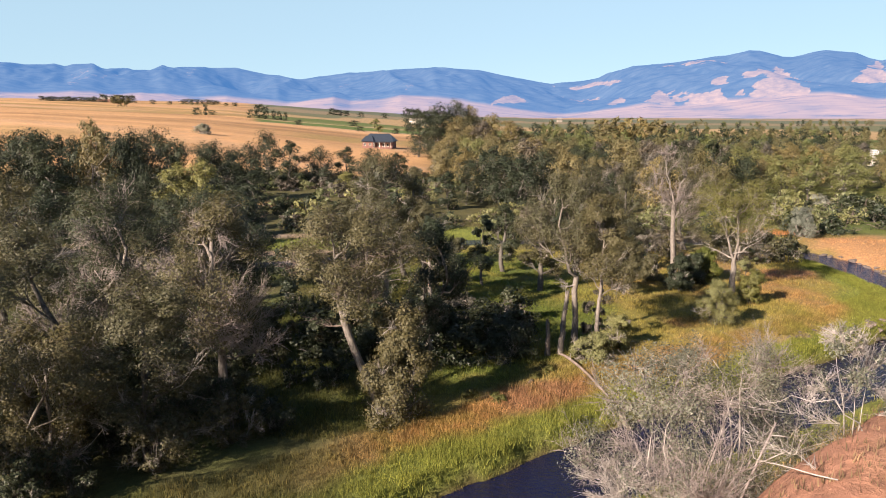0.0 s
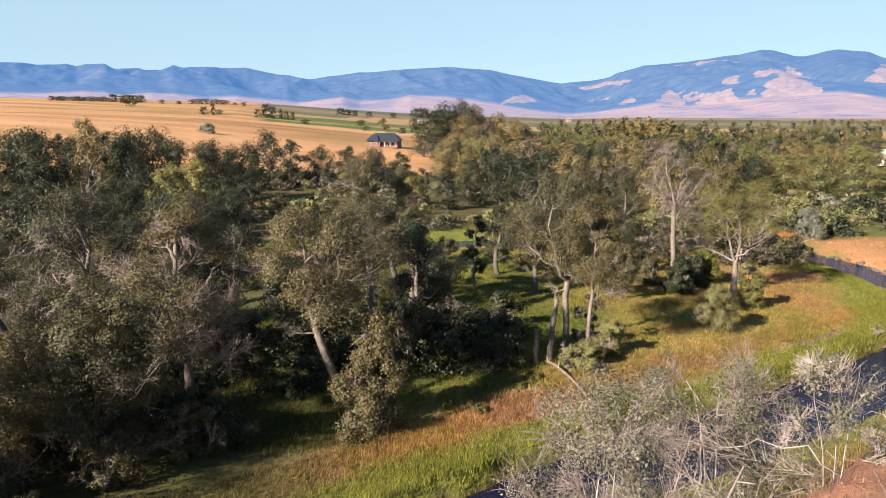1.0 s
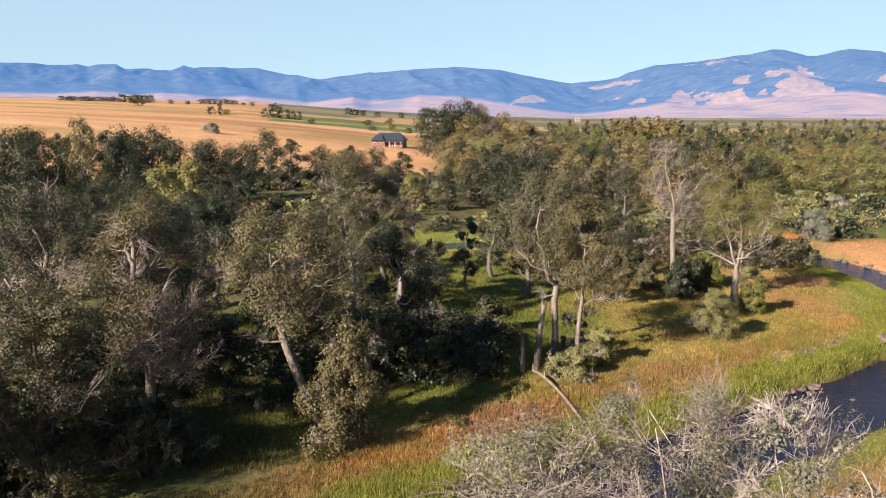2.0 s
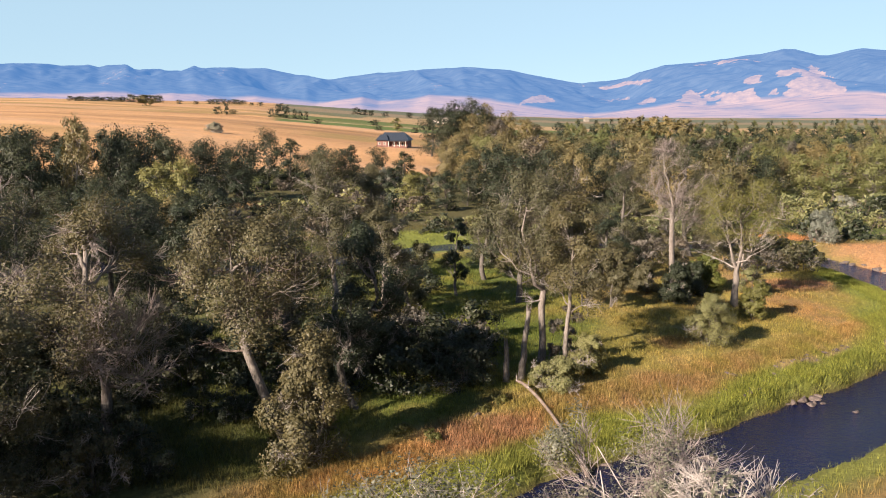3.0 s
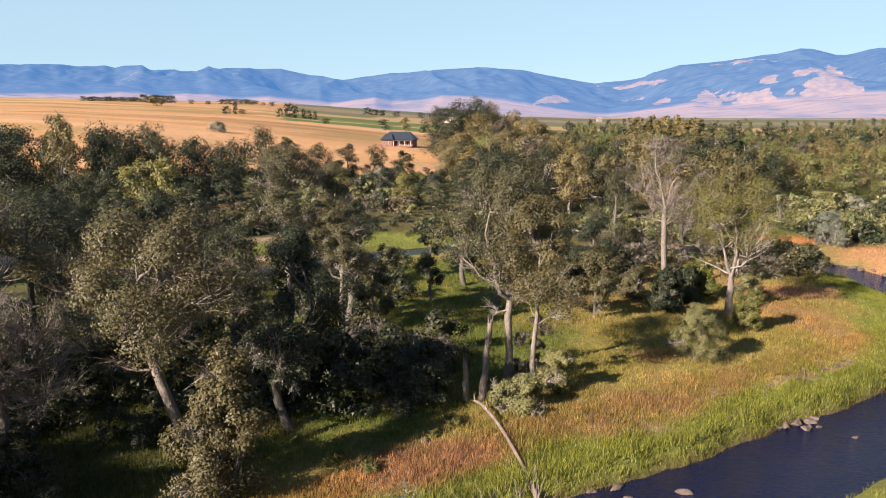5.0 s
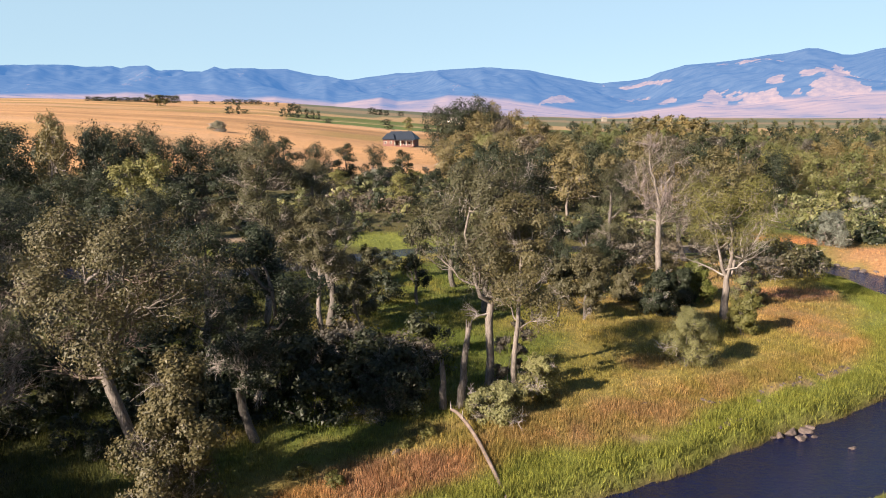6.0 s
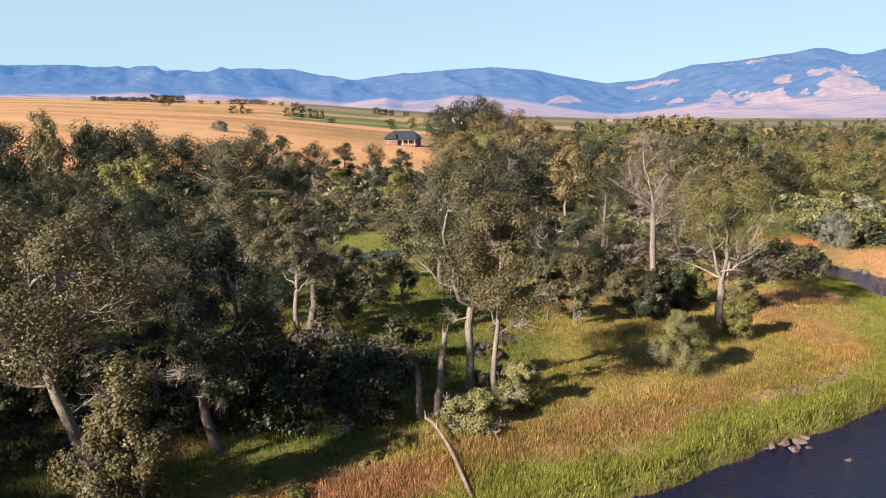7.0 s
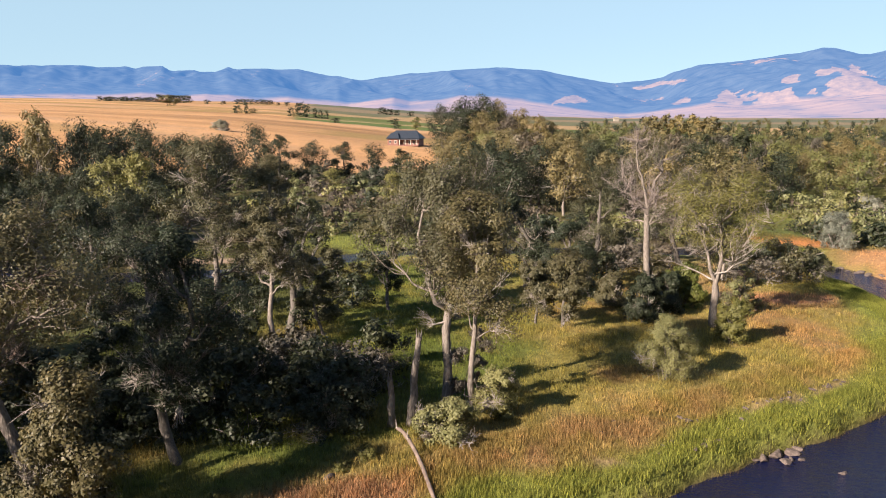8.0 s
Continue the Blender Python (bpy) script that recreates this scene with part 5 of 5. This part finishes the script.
snag(9.4, 61.0, 5.0, 0.23, (0.5, 0.1), 5, "tall broken pale snag leaning in the shade")
snag(8.4, 60.8, 2.7, 0.21, (0.0, 0.0), 6, "short broken grey snag standing in grass")


def fallen(points, r0, r1, label, seed, name="fallen_trunk", mat=None):
    g = np.random.default_rng(seed)
    p = spline(points, 5)
    w = Wood()
    w.limb(p - p[0], r0, r1, 8, 0.1, g)
    ob = new(name)
    child("trunk", w.mesh("trunk", mat or PALE_BARK), ob)
    for k in (len(p) // 2, int(len(p) * 0.75), len(p) - 2):
        b = Wood()
        a = p[k] - p[0]
        b.limb(bend(a, a + g.normal(0, 0.25, 3) + [0, 0, 0.2], g, 4), r1 * 0.7, 0.015, 5)
        child("broken_branch", b.mesh("broken_branch", DEADWOOD), ob)
    ob.matrix_basis = Matrix.Translation(p[0])
    tagged(ob, label, "dead tree")


fallen([(12.6, 50.2, -0.9), (12.1, 51.7, -0.1), (11.35, 53.6, 0.75), (10.5, 55.9, 1.35), (9.6, 57.9, 1.75), (9.0, 58.7, 1.85)], 0.125, 0.10, "dead leaning trunk that reaches from meadow to water", 8, "dead_tree", TWIGS)
fallen([(6.2, 15.6, height(6.2, 15.6) + 0.2), (6.9, 16.2, height(6.9, 16.2) + 0.9), (7.6, 17.0, height(7.6, 17.0) + 1.9)], 0.03, 0.02, "broken grey log on the red bluff", 9, "fallen_log", PALE_TWIGS)
for i, (x, y, a) in enumerate(((8.2, 13.6, 20), (9.4, 15.4, 70), (9.0, 14.2, -30), (7.2, 13.4, 120), (10.0, 16.3, 35), (8.4, 14.9, 150))):
    g = np.random.default_rng(60 + i)
    w = Wood()
    p = np.array([(0, 0, 0.05), (0.6, 0.1, 0.12), (1.3, 0.0, 0.3), (1.9, 0.25, 0.34)])
    w.limb(bend(p[0], p[-1], g, 9, 0.1, -0.2), 0.016, 0.005, 5)
    ob = new("fallen_branch", w.mesh("fallen_branch", DEADWOOD))
    t = Wood()
    st = p[0] + (p[-1] - p[0]) * g.uniform(0.2, 1.0, (40, 1)) + g.normal(0, 0.03, (40, 3))
    t.twigs(st, st + np.stack([g.uniform(0.0, 0.6, 40), g.normal(0, 0.35, 40), g.uniform(0.0, 0.4, 40)], 1), 0.007, 0.003)
    tagged(child("deadwood", t.mesh("deadwood", DEADWOOD), ob), "bleached bare twigs", kind="stuff")
    ob.matrix_basis = pose(x, y, height(x, y), 0, 0, a)
    tagged(ob, "bleached dead branch lying on red soil", "dead branch", "dead branches on the bluff")


# ---- stones ----
def stone_mesh(seed):
    g = np.random.default_rng(seed)
    bm = bmesh.new()
    bmesh.ops.create_icosphere(bm, subdivisions=2, radius=1.0)
    sx, sy, sz = g.uniform(0.9, 1.5), g.uniform(0.55, 0.9), g.uniform(0.35, 0.6)
    planes = [(Vector(g.normal(size=3)).normalized(), g.uniform(0.4, 0.75)) for _ in range(9)]
    for v in bm.verts:
        for n, d in planes:
            over = v.co.dot(n) - d
            if over > 0:
                v.co -= n * over * 0.97
        v.co = Vector((v.co.x * sx, v.co.y * sy, v.co.z * sz)) * (1 + 0.06 * noise.noise(v.co * 2.3 + Vector((seed, 0, 0))))
    me = bpy.data.meshes.new("stone")
    bm.to_mesh(me)
    bm.free()
    me.materials.append(STONE)
    return me


STONES = [stone_mesh(k) for k in range(6)]


def stone(x, y, size, z=None, group="stones by the water"):
    k = int(rng.integers(6))
    ob = new("stone", STONES[k])
    ob.matrix_basis = pose(x, y, (height(x, y) if z is None else z) + size * 0.12, 0, 0, rng.uniform(0, 360)) @ Matrix.Scale(size, 4)
    tagged(ob, "pale weathered stone at the water's edge", "stone", group)


for x, y, size in ((30.4, 62.3, 0.62), (31.3, 62.7, 0.5), (29.5, 61.8, 0.45), (30.6, 61.5, 0.4), (31.8, 63.3, 0.35), (29.9, 62.9, 0.4), (28.9, 61.6, 0.3), (31.0, 61.8, 0.28), (30.9, 63.2, 0.4), (29.2, 62.3, 0.3), (31.6, 61.9, 0.2)):
    stone(x - 0.55, y + 0.75, size, -0.98)
for x, y, size in ((33.0, 60.6, 0.3), (20.6, 52.6, 0.4), (17.6, 51.6, 0.38), (17.0, 53.0, 0.42), (15.6, 52.6, 0.36), (19.5, 50.5, 0.3), (14.2, 51.6, 0.34), (12.9, 50.8, 0.4), (13.4, 51.2, 0.3)):
    stone(x - 0.35, y + 0.5, size, -1.04)
for i in range(26):
    u = rng.uniform(0, 1)
    stone(40.2 + 3.2 * u + rng.normal(0, 0.5), 71.4 + 2.6 * u + rng.normal(0, 0.7), rng.uniform(0.15, 0.5))
for i in range(34):
    k = int(rng.integers(96, 116))
    n = STREAM[k + 1] - STREAM[k]
    n = np.array([n[1], -n[0]]) / np.linalg.norm(n)
    p = STREAM[k] + n * rng.uniform(2.5, 3.6)
    stone(p[0], p[1], rng.uniform(0.25, 0.75))
for x, y, size in ((24.6, 64.0, 0.3), (25.1, 63.8, 0.35), (25.6, 63.9, 0.25), (20.6, 62.3, 0.2), (6.3, 54.4, 0.3), (32.5, 69.2, 0.25), (34.2, 70.0, 0.3), (35.6, 70.8, 0.25), (19.8, 60.9, 0.2)):
    stone(x, y, size, None, "stones in the grass")
for i in range(46):
    p = SCARP[int(rng.integers(3, len(SCARP)))] + rng.normal(0, 0.28, 2)
    stone(p[0], p[1], rng.uniform(0.08, 0.22), None, "stones in the grass")


# ---- grass ----
def grass(name, label, n, zone, blades, rule, seed, hue=None):
    """Tufts of upright blades, coloured as the land cover is; a zone of two numbers is a stretch of the stream's inner bank."""
    g = np.random.default_rng(seed)
    if len(zone) == 2:
        k = g.uniform(zone[0], zone[1], n)
        i = k.astype(int)
        run = S_B[i] - S_A[i]
        away = np.stack([-run[:, 1], run[:, 0]], 1) / np.linalg.norm(run, axis=1)[:, None]
        p = S_A[i] + run * (k - i)[:, None] + away * (S_HALF[i] + g.uniform(-0.3, 6.5, n))[:, None]
        x, y = p[:, 0], p[:, 1]
    else:
        x, y = g.uniform(zone[0], zone[1], n), g.uniform(zone[2], zone[3], n)
    z, d, side, s = land(x, y)
    tall, chance = rule(x, y, d, side, s)
    ok = g.random(n) < chance
    x, y, z, d, side, s, tall = (a[ok] for a in (x, y, z, d, side, s, tall))
    c = (cover(x, y, d, side, s) if hue is None else np.tile(np.array(hue), (len(x), 1))) * g.uniform(0.6, 1.4, (len(x), 1))
    m = len(x)
    a = g.uniform(0, 6.283, (m, blades))
    off = g.normal(0, 0.05 + 0.025 * blades, (m, blades, 2))
    h = tall[:, None] * g.uniform(0.5, 1.15, (m, blades))
    w = 0.014 + 0.02 * h
    bx, by = x[:, None] + off[..., 0], y[:, None] + off[..., 1]
    tip = np.stack([bx + g.normal(0, 0.3, (m, blades)) * h, by + g.normal(0, 0.3, (m, blades)) * h, z[:, None] + h], -1)
    p0 = np.stack([bx - np.cos(a) * w, by - np.sin(a) * w, np.repeat(z[:, None] - 0.05, blades, 1)], -1)
    p1 = np.stack([bx + np.cos(a) * w, by + np.sin(a) * w, np.repeat(z[:, None] - 0.05, blades, 1)], -1)
    v = np.stack([p0, p1, tip], 2).reshape(-1, 3)
    col = np.repeat(c, blades * 3, 0)
    me = mesh_np(name, v, np.arange(len(v)).reshape(-1, 3), BLADES, False, col)
    tagged(new(name, me), label, "grass", kind="stuff")


def margin(x, y, d, side, s):
    bare = bare_scarp(x, y)
    inside = ((side > 0) & (d > 0.05) & (d < 6) & (x < 60)) * (1 - bare)
    return 0.16 + 0.26 * vnoise(x, y, 1.5, 91), inside * 1.0


def meadow(x, y, d, side, s):
    inside = (side > 0) & (d > 4)
    bare = bare_scarp(x, y)
    return 0.16 + 0.3 * vnoise(x, y, 2.5, 92), inside * (1 - bare) * np.interp(y, [40, 70, 110], [1, 0.75, 0.35])


def far_bank(x, y, d, side, s):
    return 0.2 + 0.25 * vnoise(x, y, 2.0, 93), ((side < 0) & (d > 0.2) & (s < 14) & (d < 16)) * 1.0


grass("bank_grass", "tall lush green grass along the water", 62000, (22, 104), 3, margin, 1)
grass("meadow_grass", "dry yellow-green and orange meadow grass", 90000, (-16, 54, 44, 110), 6, meadow, 2)
grass("far_bank_grass", "dry orange grass on the outer bank", 75000, (-30, 84, 38, 140), 3, far_bank, 3)


def bluff_top(x, y, d, side, s):
    return 0.06 + 0.16 * vnoise(x, y, 1.2, 94), ((side < 0) & (s > 14)) * 0.5 * step(0.45, 0.65, vnoise(x, y, 1.6, 95))


grass("bluff_grass", "sparse dry tufts on the red bluff", 26000, (-2, 24, 6, 32), 3, bluff_top, 4, (0.16, 0.115, 0.07))
